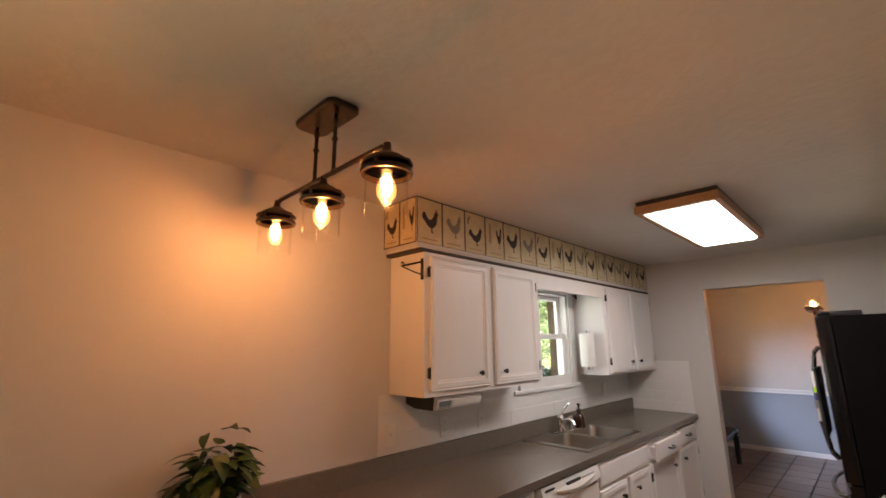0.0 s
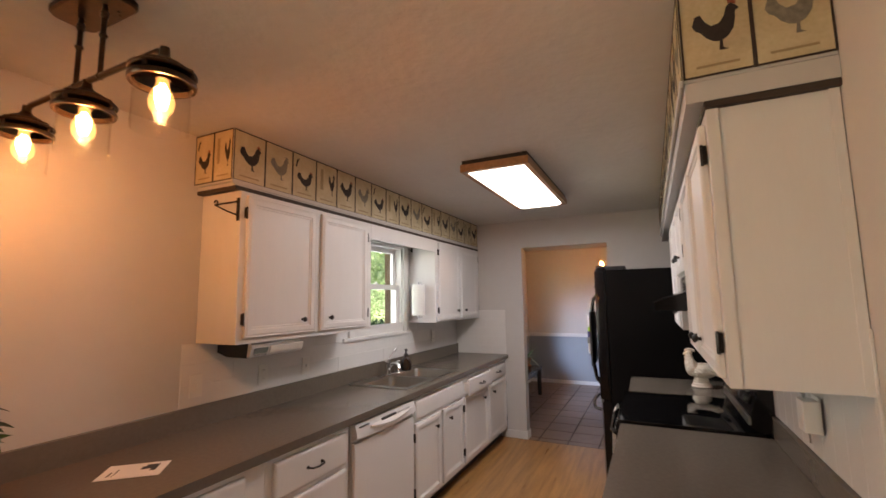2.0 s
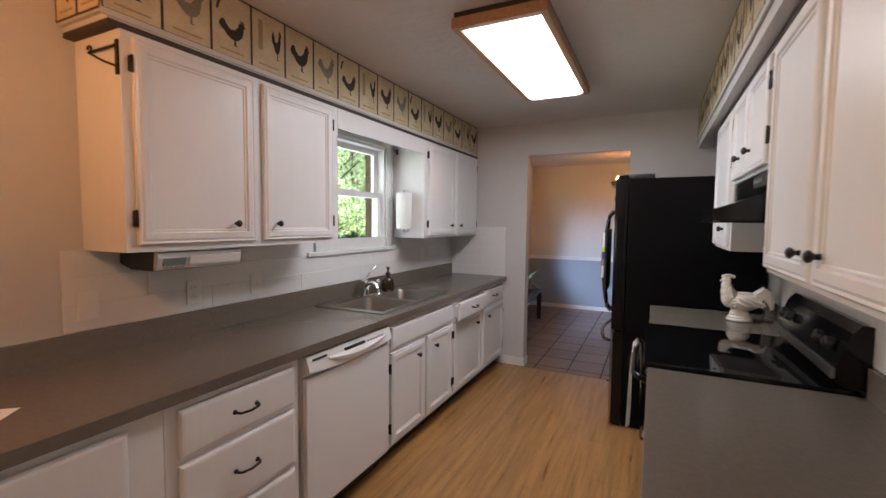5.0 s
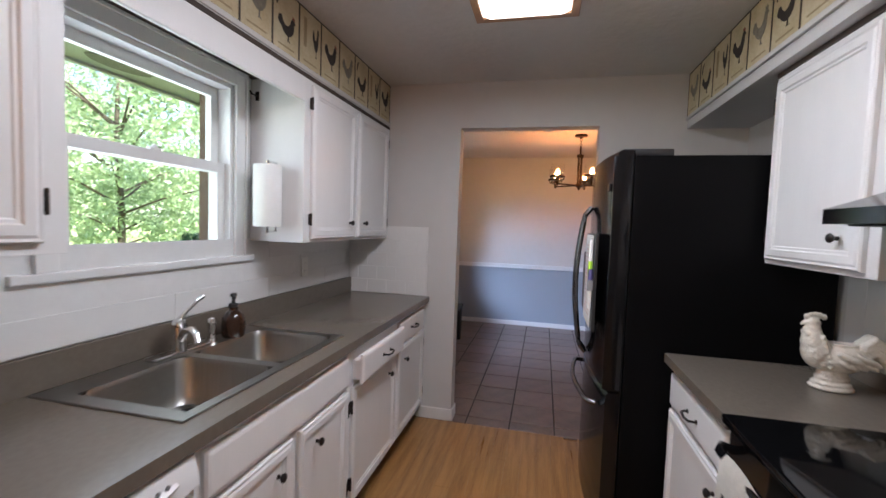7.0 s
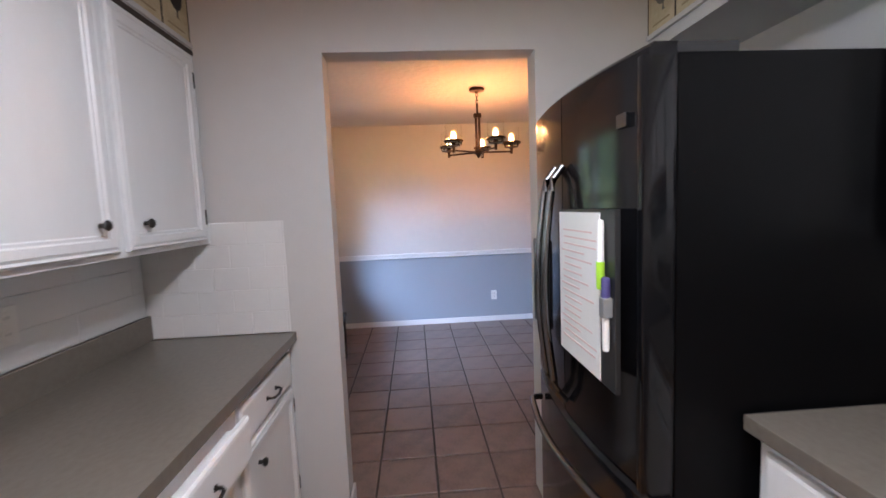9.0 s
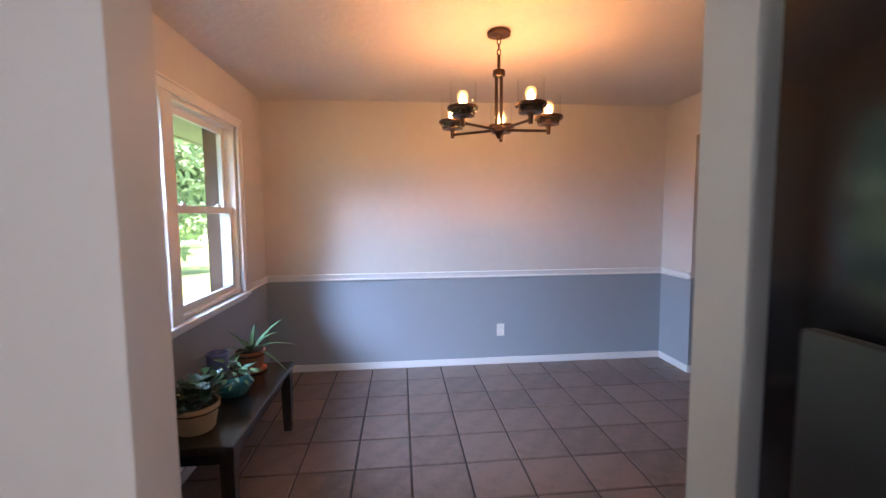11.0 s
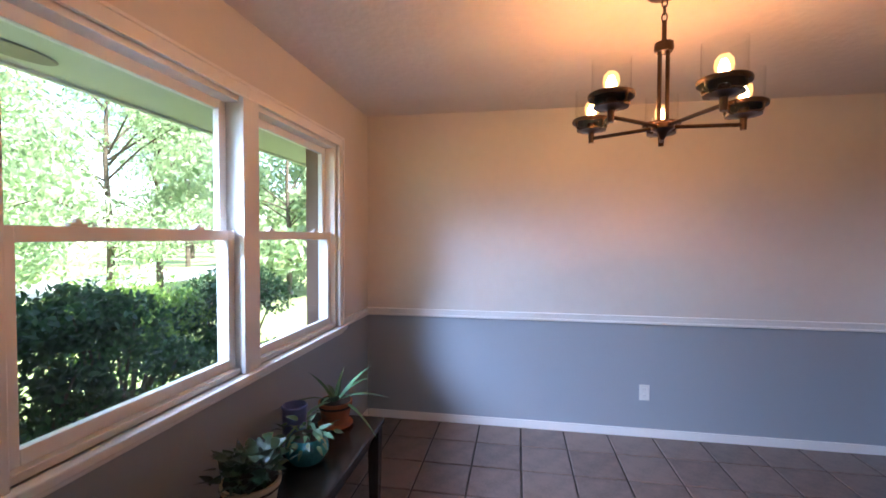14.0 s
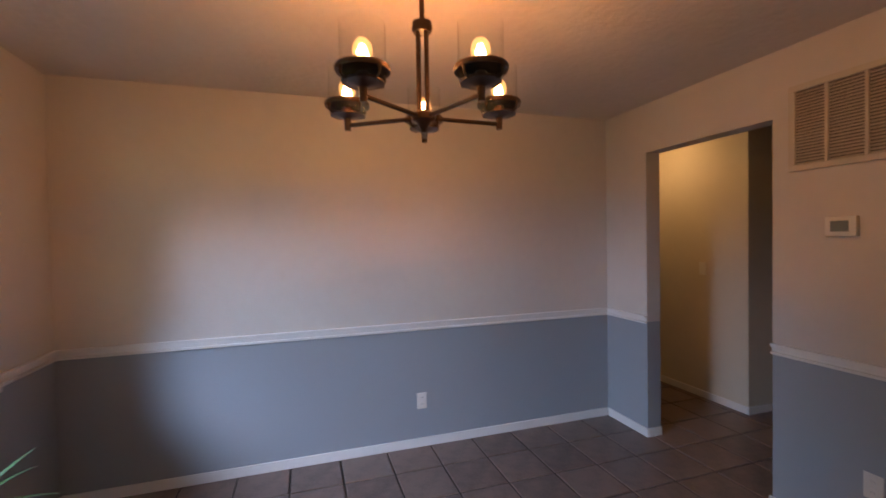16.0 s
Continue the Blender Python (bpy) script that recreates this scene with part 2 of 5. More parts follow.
M_tree = foliage("tree_leaves", (0.20, 0.30, 0.15), (0.46, 0.56, 0.34))
M_bush = foliage("bush_leaves", (0.015, 0.045, 0.018), (0.06, 0.14, 0.05))
M_bush_light = foliage("light_bush_leaves", (0.09, 0.19, 0.03), (0.24, 0.38, 0.08))


# ---- mesh helpers ----
def box(bm, x0, x1, y0, y1, z0, z1, bevel=0.0):
    vs = [bm.verts.new((x, y, z)) for z in (z0, z1) for y in (y0, y1) for x in (x0, x1)]
    fs = [bm.faces.new([vs[i] for i in f]) for f in ((0, 2, 3, 1), (4, 5, 7, 6), (0, 1, 5, 4), (2, 6, 7, 3), (0, 4, 6, 2), (1, 3, 7, 5))]
    if bevel:
        es = {e for f in fs for e in f.edges}
        bmesh.ops.bevel(bm, geom=list(es), offset=bevel, segments=2, affect="EDGES", profile=0.6)
    return bm


def one_box(*a, bevel=0.0):
    return box(bmesh.new(), *a, bevel=bevel)


def lathe(bm, profile, segments=24, at=(0, 0, 0), axis="z"):
    rings = []
    for r, h in profile:
        ring = []
        for i in range(segments):
            a = 2 * math.pi * i / segments
            p = (r * math.cos(a), r * math.sin(a), h)
            if axis == "y":
                p = (p[0], p[2], p[1])
            elif axis == "x":
                p = (p[2], p[0], p[1])
            ring.append(bm.verts.new(Vector(at) + Vector(p)))
        rings.append(ring)
    for a, b in zip(rings, rings[1:]):
        for i in range(segments):
            j = (i + 1) % segments
            bm.faces.new((a[i], a[j], b[j], b[i]))
    if profile[0][0] > 1e-4:
        bm.faces.new(rings[0][::-1])
    if profile[-1][0] > 1e-4:
        bm.faces.new(rings[-1])
    return bm


def tube(bm, pts, r, segments=10):
    pts = [Vector(p) for p in pts]
    rings = []
    up = Vector((0, 0, 1))
    for i, p in enumerate(pts):
        d = (pts[min(i + 1, len(pts) - 1)] - pts[max(i - 1, 0)]).normalized()
        u = d.cross(up if abs(d.z) < 0.95 else Vector((1, 0, 0))).normalized()
        v = d.cross(u)
        rad = r[i] if isinstance(r, (list, tuple)) else r
        rings.append([bm.verts.new(p + rad * (math.cos(a) * u + math.sin(a) * v)) for a in [2 * math.pi * k / segments for k in range(segments)]])
    for a, b in zip(rings, rings[1:]):
        for i in range(segments):
            j = (i + 1) % segments
            bm.faces.new((a[i], a[j], b[j], b[i]))
    bm.faces.new(rings[0][::-1])
    bm.faces.new(rings[-1])
    return bm


def part(name, bm, mat, parent=None, label="", smooth=False):
    bmesh.ops.recalc_face_normals(bm, faces=bm.faces)
    me = bpy.data.meshes.new(name)
    bm.to_mesh(me)
    bm.free()
    me.materials.append(mat)
    if smooth:
        me.shade_smooth()
        me.set_sharp_from_angle(angle=radians(40))
    ob = new(name, me)
    if parent:
        ob.parent = parent
    if label:
        tagged(ob, label)
    return ob


def share(name, me, parent, m):
    """One more object on a mesh that exists."""
    ob = new(name, me)
    ob.parent = parent
    ob.matrix_basis = m
    return ob


def thing(name, m, label, category, group=""):
    ob = new(name)
    ob.empty_display_size = 0.1
    ob.matrix_basis = m
    return tagged(ob, label, category, group)


def setting(name, bm, mat, label, category="wall", smooth=False):
    return tagged(part(name, bm, mat, None, "", smooth), label, category, "", "structure")


# ---- structure ----
WALL_N, WALL_S, PART_X, PART_X2, FAR_X, D_S = 2.32, -0.32, 5.10, 5.22, 8.43, -1.44
CEIL = 2.44
KW = (3.05, 3.835, 1.255, 2.06)     # kitchen window opening
BW = (-1.60, -0.30, 0.72, 2.06)     # unseen opening, added for the breakfast-end fill lamp
DW = (5.885, 7.845, 0.858, 2.092)     # dining window opening

bm = bmesh.new()
y0, y1 = WALL_N, WALL_N + 0.10
for a, b, c, d in ((-2.4, BW[0], 0, CEIL), (BW[0], BW[1], 0, BW[2]), (BW[0], BW[1], BW[3], CEIL), (BW[1], KW[0], 0, CEIL), (KW[0], KW[1], 0, KW[2]), (KW[0], KW[1], KW[3], CEIL), (KW[1], PART_X2 - 0.06, 0, CEIL)):
    box(bm, a, b, y0, y1, c, d)
setting("wall_north_kitchen", bm, M_wall, "light grey painted kitchen wall with a window")
bm = bmesh.new()
for a, b, c, d in ((PART_X2 - 0.06, DW[0], 0, CEIL), (DW[0], DW[1], 0, DW[2]), (DW[0], DW[1], DW[3], CEIL), (DW[1], FAR_X, 0, CEIL)):
    box(bm, a, b, y0 - 0.02, y1, c, d)
setting("wall_north_dining", bm, M_two, "two-tone grey painted dining room window wall")
bm = bmesh.new()
y0, y1 = WALL_N + 0.102, WALL_N + 0.23
B0, B1, K0, K1 = DW[0] - 0.03, DW[1] + 0.035, KW[0] - 0.03, KW[1] + 0.035
for a, b, c, d in ((-2.6, BW[0] - 0.03, -0.3, 2.6), (BW[0] - 0.03, BW[1] + 0.03, -0.3, BW[2] - 0.05), (BW[0] - 0.03, BW[1] + 0.03, BW[3] + 0.03, 2.6), (BW[1] + 0.03, K0, -0.3, 2.6), (K0, K1, -0.3, KW[2] - 0.05), (K0, K1, KW[3] + 0.03, 2.6), (K1, B0, -0.3, 2.6),
                   (B0, B1, -0.3, DW[2] - 0.05), (B0, B1, DW[3] + 0.03, 2.6), (B1, 10.2, -0.3, 2.6)):
    box(bm, a, b, y0, y1, c, d)
setting("wall_brick", bm, M_brick, "brown brick outer skin of the house wall")
setting("wall_south_kitchen", one_box(-2.4, PART_X, WALL_S - 0.12, WALL_S, 0, CEIL), M_wall, "light grey painted kitchen wall behind the stove")
bm = bmesh.new()
for a, b, c, d in ((-0.44, 0.553, 0, CEIL), (0.553, 1.487, 2.125, CEIL), (1.487, WALL_N, 0, CEIL)):
    box(bm, PART_X, PART_X2, a, b, c, d)
box(bm, PART_X, PART_X2, D_S, -0.44, 0, CEIL)
setting("wall_partition", bm, M_wall, "grey painted partition with a cased opening")
setting("wall_east", one_box(FAR_X, FAR_X + 0.12, D_S - 0.12, WALL_N + 0.1, 0, CEIL), M_two, "two-tone dining room end wall in grey paint")
OPX = (7.105, 7.995)
bm = bmesh.new()
for a, b, c, d in ((PART_X, OPX[0], 0, CEIL), (OPX[0], OPX[1], 2.09, CEIL), (OPX[1], FAR_X, 0, CEIL)):
    box(bm, a, b, D_S - 0.12, D_S, c, d)
setting("wall_south_dining", bm, M_two, "two-tone dining room wall with a hall opening")
bm = bmesh.new()
box(bm, 8.03, 10.1, -2.62, -2.50, 0, CEIL)
box(bm, 8.03, 8.15, -4.2, -2.62, 0, CEIL)
box(bm, 6.2, 8.03, -4.32, -4.2, 0, CEIL)
box(bm, 6.08, 6.2, -4.32, D_S - 0.12, 0, CEIL)
box(bm, 10.1, 10.2, -2.62, D_S - 0.12, 0, CEIL)
box(bm, FAR_X + 0.12, 10.1, D_S - 0.12, D_S - 0.02, 0, CEIL)
setting("wall_hall", bm, M_hall, "warm cream painted hall walls")
setting("wall_west", one_box(-2.5, -2.4, WALL_S - 0.12, WALL_N + 0.1, 0, CEIL), M_wall, "light grey painted breakfast area end wall")
bm = bmesh.new()
box(bm, -2.6, FAR_X + 0.12, -1.56, WALL_N + 0.3, CEIL, CEIL + 0.15)
box(bm, 6.08, 10.2, -4.32, -1.56, CEIL, CEIL + 0.15)
box(bm, FAR_X + 0.12, 10.2, -1.56, -1.3, CEIL, CEIL + 0.15)
setting("ceiling", bm, M_ceil, "off-white ceiling with a rough knockdown texture", "ceiling")
floor_kitchen = setting("floor_kitchen", one_box(-2.5, 5.085, -0.5, WALL_N + 0.1, -0.2, -0.010), M_bark_floor, "golden wood-look plank floor in the kitchen", "floor")
floor_dining = setting("floor_dining", one_box(5.085, 10.2, -4.32, WALL_N + 0.1, -0.2, -0.006), M_grout, "dark grout bed under the floor tiles", "floor")

# baseboards, chair rails
def rail(name, x0, x1, y0, y1, z0, z1, label):
    """A straight length of moulding."""
    bm = bmesh.new()
    box(bm, x0, x1, y0, y1, z0, z1, bevel=0.004)
    return setting(name, bm, M_trim, label, "moulding")


BASE = "white painted baseboard along the wall"
CHAIR = "white painted chair rail along the wall"
rail("baseboard", FAR_X - 0.014, FAR_X - 0.001, D_S + 0.014, WALL_N - 0.034, 0, 0.064, BASE)
rail("baseboard", PART_X2 + 0.1, FAR_X - 0.014, WALL_N - 0.034, WALL_N - 0.021, 0, 0.064, BASE)
rail("baseboard", OPX[1] - 0.012, FAR_X - 0.014, D_S + 0.001, D_S + 0.014, 0, 0.064, BASE)
rail("baseboard", OPX[1] - 0.014, OPX[1] - 0.001, D_S - 0.12, D_S, 0, 0.064, BASE)
rail("baseboard", PART_X2, OPX[0] + 0.012, D_S + 0.001, D_S + 0.014, 0, 0.064, BASE)
rail("baseboard", 8.03, 10.0, -2.499, -2.486, 0, 0.064, BASE)
rail("baseboard", 8.016, 8.029, -4.2, -2.486, 0, 0.064, BASE)
rail("baseboard", PART_X - 0.014, PART_X - 0.001, 1.475, 1.75, 0, 0.085, BASE)
rail("baseboard", PART_X - 0.014, PART_X2, 1.474, 1.486, 0, 0.085, BASE)
for zz, zt, dd in ((0.838, 0.853, 0.019), (0.853, 0.879, 0.008), (0.879, 0.898, 0.024)):
    nm = "chair_rail"
    rail(nm, FAR_X - dd, FAR_X - 0.001, D_S + 0.001, WALL_N - 0.021, zz, zt, CHAIR)
    rail(nm, DW[1] + 0.075, FAR_X - dd, WALL_N - 0.02 - dd, WALL_N - 0.021, zz, zt, CHAIR)
    rail(nm, OPX[1], FAR_X - dd, D_S + 0.001, D_S + dd, zz, zt, CHAIR)
    rail(nm, PART_X2, OPX[0], D_S + 0.001, D_S + dd, zz, zt, CHAIR)


# ---- windows ----
def sash_window(name, x0, x1, z0, z1, y, label, zm, sash=0.045, deep=0.0):
    """A double-hung window: frame, two sashes with their panes, locks."""
    w = thing(name, pose((x0 + x1) / 2, y, z0), label, "window")
    w["kind"] = "structure"
    hw, h, m = (x1 - x0) / 2, z1 - z0, zm - z0
    bm = bmesh.new()
    for a in ((-hw, -hw + 0.03, -0.03, 0.09, 0, h), (hw - 0.03, hw, -0.03, 0.09, 0, h), (-hw, hw, -0.03, 0.09, 0, 0.025), (-hw, hw, -0.03, 0.09, h - 0.03, h)):
        box(bm, *a, bevel=0.003)
    part("window_frame", bm, M_trim, w)
    for nm, a, b, yy in (("lower_sash", 0.024, m + 0.022, 0.0), ("upper_sash", m - 0.022, h - 0.028, 0.038)):
        bm = bmesh.new()
        i = hw - 0.028
        for q in ((-i, -i + sash, yy, yy + 0.03, a, b), (i - sash, i, yy, yy + 0.03, a, b), (-i + sash, i - sash, yy, yy + 0.03, a, a + 0.044), (-i + sash, i - sash, yy, yy + 0.03, b - 0.044, b)):
            box(bm, *q, bevel=0.003)
        s = part(nm, bm, M_trim, w)
        p = part("pane", one_box(-i + sash - 0.004, i - sash + 0.004, yy + 0.013, yy + 0.017, a + 0.04, b - 0.04), M_glass, s)
        p.visible_shadow = False
    for dx in (-0.5, 0.5) if hw > 0.4 else (0,):
        bm = bmesh.new()
        box(bm, dx * hw - 0.025, dx * hw + 0.025, 0.002, 0.026, m + 0.022, m + 0.032, bevel=0.003)
        lathe(bm, [(0.011, 0), (0.011, 0.008), (0.006, 0.014)], 10, (dx * hw, 0.012, m + 0.031))
        part("sash_lock", bm, M_trim, w, "white sash lock")
    return w


sash_window("window_kitchen", KW[0], KW[1], KW[2], KW[3], WALL_N + 0.03, "white double-hung kitchen window with two panes", 1.665)
# this window is out of view, added to hold the fill lamp
sash_window("added_window_breakfast", BW[0], BW[1], BW[2], BW[3], WALL_N + 0.03, "unseen white double-hung window added round the breakfast fill lamp", 1.40)
sash_window("window_dining", 6.872, DW[1], DW[2], DW[3], WALL_N + 0.02, "white double-hung dining room window with two panes", 1.475)
sash_window("window_dining", DW[0], 6.838, DW[2], DW[3], WALL_N + 0.02, "white double-hung dining room window with two panes", 1.475)
setting("trim_mullion", one_box(6.800, 6.915, WALL_N - 0.036, WALL_N - 0.012, DW[2], DW[3], bevel=0.004), M_trim, "white mullion cover between the two sashes", "trim")
def casing(x0, x1, z0, z1, y, wd, label, sill, nose=0.042):
    t = thing("window_casing", pose((x0 + x1) / 2, y, z0), label, "trim")
    t["kind"] = "structure"
    h, hw = z1 - z0, (x1 - x0) / 2
    for nm, q in (("side_casing", (-hw - wd, -hw + 0.01, -0.018, -0.001, -0.0, h + wd)), ("side_casing", (hw - 0.01, hw + wd, -0.018, -0.001, 0.0, h + wd)), ("head_casing", (-hw + 0.01, hw - 0.01, -0.018, -0.001, h - 0.01, h + wd))):
        part(nm, one_box(*q, bevel=0.004), M_trim, t)
    for nm, q in (("outer_bead", (-hw - wd, -hw - wd + 0.014, -0.026, -0.018, 0, h + wd)), ("outer_bead", (hw + wd - 0.014, hw + wd, -0.026, -0.018, 0, h + wd)), ("outer_bead", (-hw - wd, hw + wd, -0.026, -0.018, h + wd - 0.014, h + wd))):
        part(nm, one_box(*q, bevel=0.003), M_trim, t)
    part("sill", one_box(-hw - wd - sill, hw + wd + sill, -nose, 0.02, -0.03, 0.0, bevel=0.006), M_trim, t)
    if nose > 0.04:
        part("apron", one_box(-hw - wd, hw + wd, -0.016, -0.001, -0.055, -0.031, bevel=0.003), M_trim, t)
    return t


casing(KW[0], KW[1], KW[2], KW[3], WALL_N - 0.001, 0.06, "white painted casing round the kitchen window", 0.06, 0.022)
casing(DW[0], DW[1], DW[2], DW[3], WALL_N - 0.021, 0.055, "white painted casing round the dining windows", 0.01)


# ---- cabinets ----
def panel(w, h, inset=0.042):
    """A routed cabinet door or drawer front: origin at its lower left back, facing -y."""
    bm = bmesh.new()
    steps = [(0, 0), (0, 0.013), (0.005, 0.018), (0.012, 0.016), (0.020, 0.020), (inset, 0.020), (inset + 0.005, 0.014), (inset + 0.012, 0.014), (inset + 0.016, 0.010)]
    rings = [[bm.verts.new(p) for p in ((i, -d, i), (w - i, -d, i), (w - i, -d, h - i), (i, -d, h - i))] for i, d in steps]
    bm.faces.new(rings[0])
    for a, b in zip(rings, rings[1:]):
        for i in range(4):
            j = (i + 1) % 4
            bm.faces.new((a[i], a[j], b[j], b[i]))
    bm.faces.new(rings[-1])
    return bm


def slab_front(w, h):
    bm = bmesh.new()
    steps = [(0, 0), (0, 0.012), (0.007, 0.018), (0.016, 0.020)]
    rings = [[bm.verts.new(p) for p in ((i, -d, i), (w - i, -d, i), (w - i, -d, h - i), (i, -d, h - i))] for i, d in steps]
    for a, b in zip(rings, rings[1:]):
        for i in range(4):
            j = (i + 1) % 4
            bm.faces.new((a[i], a[j], b[j], b[i]))
    bm.faces.new(rings[-1])
    bm.faces.new(rings[0])
    return bm


def knob_mesh():
    return lathe(bmesh.new(), [(0.008, 0), (0.006, -0.010), (0.013, -0.016), (0.016, -0.022), (0.012, -0.028), (0.004, -0.031)], 14, axis="y")


def pull_mesh():
    bm = bmesh.new()
    tube(bm, [(-0.048, 0, 0), (-0.048, -0.016, 0), (-0.040, -0.026, -0.002), (0, -0.029, -0.006), (0.040, -0.026, -0.002), (0.048, -0.016, 0), (0.048, 0, 0)], 0.005, 8)
    for x in (-0.048, 0.048):
        lathe(bm, [(0.009, 0), (0.009, -0.004), (0.006, -0.006)], 10, (x, 0, 0), axis="y")
    return bm


def front(parent, kind, x, z, w, h, knob=None, pull=False, hinge=None, plain=False, push=0.0):
    """A door or drawer on a cabinet whose face is at local y = 0. knob: (x, z) within the front; hinge: 'l' or 'r'."""
    d = part(kind, slab_front(w, h) if plain or kind in ("drawer", "false_front") else panel(w, h), M_cab, parent)
    d.location = (x, -0.001 - push, z)
    if knob:
        k = part("knob", knob_mesh(), M_knob, d, "round black bronze knob", True)
        k.location = (knob[0], -0.018, knob[1])
    if pull:
        k = part("handle", pull_mesh(), M_knob, d, "arched black bronze pull", True)
        k.location = (w / 2, -0.019, h / 2)
    if hinge:
        for zz in (0.07, h - 0.12):
            hx = -0.006 if hinge == "l" else w + 0.006
            bm = one_box(hx - 0.007, hx + 0.007, -0.014, -0.001, zz, zz + 0.055, bevel=0.002)
            lathe(bm, [(0.004, zz - 0.004), (0.005, zz), (0.005, zz + 0.055), (0.004, zz + 0.059)], 8, (hx, -0.014, 0))
            part("hinge", bm, M_knob, d, "dark bronze hinge", True)
    return d


def carcass(name, m, w, depth, z0, z1, label, kick=False, lip=True):
    c = thing(name, m, label, "cabinet")
    bm = bmesh.new()
    box(bm, 0, w, 0.0, depth, z0, z1, bevel=0.0015)
    part("body", bm, M_cab, c)
    if kick:
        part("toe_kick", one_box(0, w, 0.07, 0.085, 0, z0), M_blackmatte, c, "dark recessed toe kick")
    return c


FY = 1.712   # face of the north base cabinets
UY = 2.022   # face of the north wall cabinets
BZ = 0.865   # top of base cabinets


def north(name, x, w, label):
    return carcass(name, pose(x, FY, 0), w, WALL_N - FY - 0.002, 0.10, BZ, label, kick=True)


c = north("corner_cabinet", 1.045, 0.615, "white corner base cabinet with one drawer front")
front(c, "drawer", 0.085, 0.60, 0.42, 0.235, pull=True)
front(c, "door", 0.085, 0.125, 0.42, 0.455, hinge="l")
c = north("drawer_cabinet", 1.662, 0.575, "white base cabinet with three routed drawers")
for z, h in ((0.67, 0.165), (0.41, 0.235), (0.125, 0.26)):
    front(c, "drawer", 0.04, z, 0.50, h, pull=True)
c = carcass("sink_cabinet", pose(2.945, FY, 0), 0.875, WALL_N - FY - 0.002, 0.10, 0.69, "white sink base cabinet with two doors", kick=True)
part("top_rail", one_box(0, 0.875, 0.0, 0.02, 0.691, BZ), M_cab, c)
front(c, "false_front", 0.02, 0.70, 0.835, 0.135)
front(c, "door", 0.02, 0.125, 0.400, 0.555, knob=(0.31, 0.467), hinge="l")
front(c, "door", 0.465, 0.125, 0.390, 0.555, knob=(0.112, 0.467), hinge="r")
c = north("end_cabinet", 3.822, 1.270, "white base cabinet with two drawers, one pulled open")
front(c, "drawer", 0.03, 0.70, 0.59, 0.135, pull=True, push=0.045)
part("drawer_box", one_box(0.05, 0.60, -0.045, -0.001, 0.71, 0.80), M_cab, c)
front(c, "drawer", 0.665, 0.70, 0.55, 0.135, pull=True)
front(c, "door", 0.03, 0.125, 0.59, 0.555, knob=(0.46, 0.467), hinge="l")
front(c, "door", 0.665, 0.125, 0.55, 0.555, knob=(0.11, 0.467), hinge="r")

# peninsula
pen = thing("peninsula_cabinet", pose(0.98, 1.70, 0, 0, 0, 90), "white painted peninsula base cabinet under a taupe worktop", "cabinet")
bm = bmesh.new()
box(bm, -0.42, 0.60, 0.02, 0.62, 0.10, BZ)
part("body", bm, M_cab, pen)
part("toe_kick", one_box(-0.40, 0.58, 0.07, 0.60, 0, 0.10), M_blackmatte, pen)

# dishwasher
dwm = thing("dishwasher", pose(2.243, FY - 0.004, 0), "white built-in dishwasher with a curved grip panel", "dishwasher")
part("body", one_box(0.015, 0.68, 0.006, 0.57, 0.10, 0.86), M_white, dwm)
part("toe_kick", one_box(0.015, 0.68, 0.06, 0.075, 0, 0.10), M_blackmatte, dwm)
part("door", one_box(0.02, 0.678, -0.022, 0.004, 0.115, 0.752, bevel=0.006), M_white, dwm)
bm = bmesh.new()
n = 14
prev = None
for i in range(n + 1):
    u = i / n
    x, dip = 0.02 + 0.658 * u, 0.018 * math.sin(math.pi * u) ** 0.8
    ring = [bm.verts.new((x, y, z)) for y, z in ((0.004, 0.855), (-0.020, 0.855), (-0.034, 0.815), (-0.038, 0.786 - dip), (-0.030, 0.778 - dip), (0.004, 0.758))]
    if prev:
        for k in range(6):
            bm.faces.new((prev[k], prev[(k + 1) % 6], ring[(k + 1) % 6], ring[k]))
    else:
        bm.faces.new(ring)
    prev = ring
bm.faces.new(prev[::-1])
cp = part("control_panel", bm, M_white, dwm, "white bowed control panel", True)
part("vent_slot", one_box(0.27, 0.43, -0.0375, -0.026, 0.820, 0.836, bevel=0.003), M_blackmatte, dwm, "dark vent slot")
part("badge", one_box(0.05, 0.14, -0.0335, -0.026, 0.832, 0.840), M_blackmatte, dwm)
# crescent grip below the vent
bm = bmesh.new()
prev = None
for i in range(17):
    u = i / 16
    x, sag = 0.15 + 0.46 * u, math.sin(math.pi * u)
    ring = [bm.verts.new((x, y, z)) for y, z in ((-0.034, 0.826), (-0.044 - 0.010 * sag, 0.822 - 0.022 * sag), (-0.042 - 0.008 * sag, 0.816 - 0.034 * sag), (-0.034, 0.812 - 0.036 * sag))]
    if prev:
        for k in range(4):
            bm.faces.new((prev[k], prev[(k + 1) % 4], ring[(k + 1) % 4], ring[k]))
    else:
        bm.faces.new(ring)
    prev = ring
bm.faces.new(prev[::-1])
part("grip", bm, M_white, dwm, "white crescent door grip", True)
for i in range(6):
    part("button", lathe(bmesh.new(), [(0.006, 0), (0.006, -0.003), (0.004, -0.004)], 10, (0.455 + 0.026 * i, -0.036, 0.829), axis="y"), M_greyplastic, dwm)

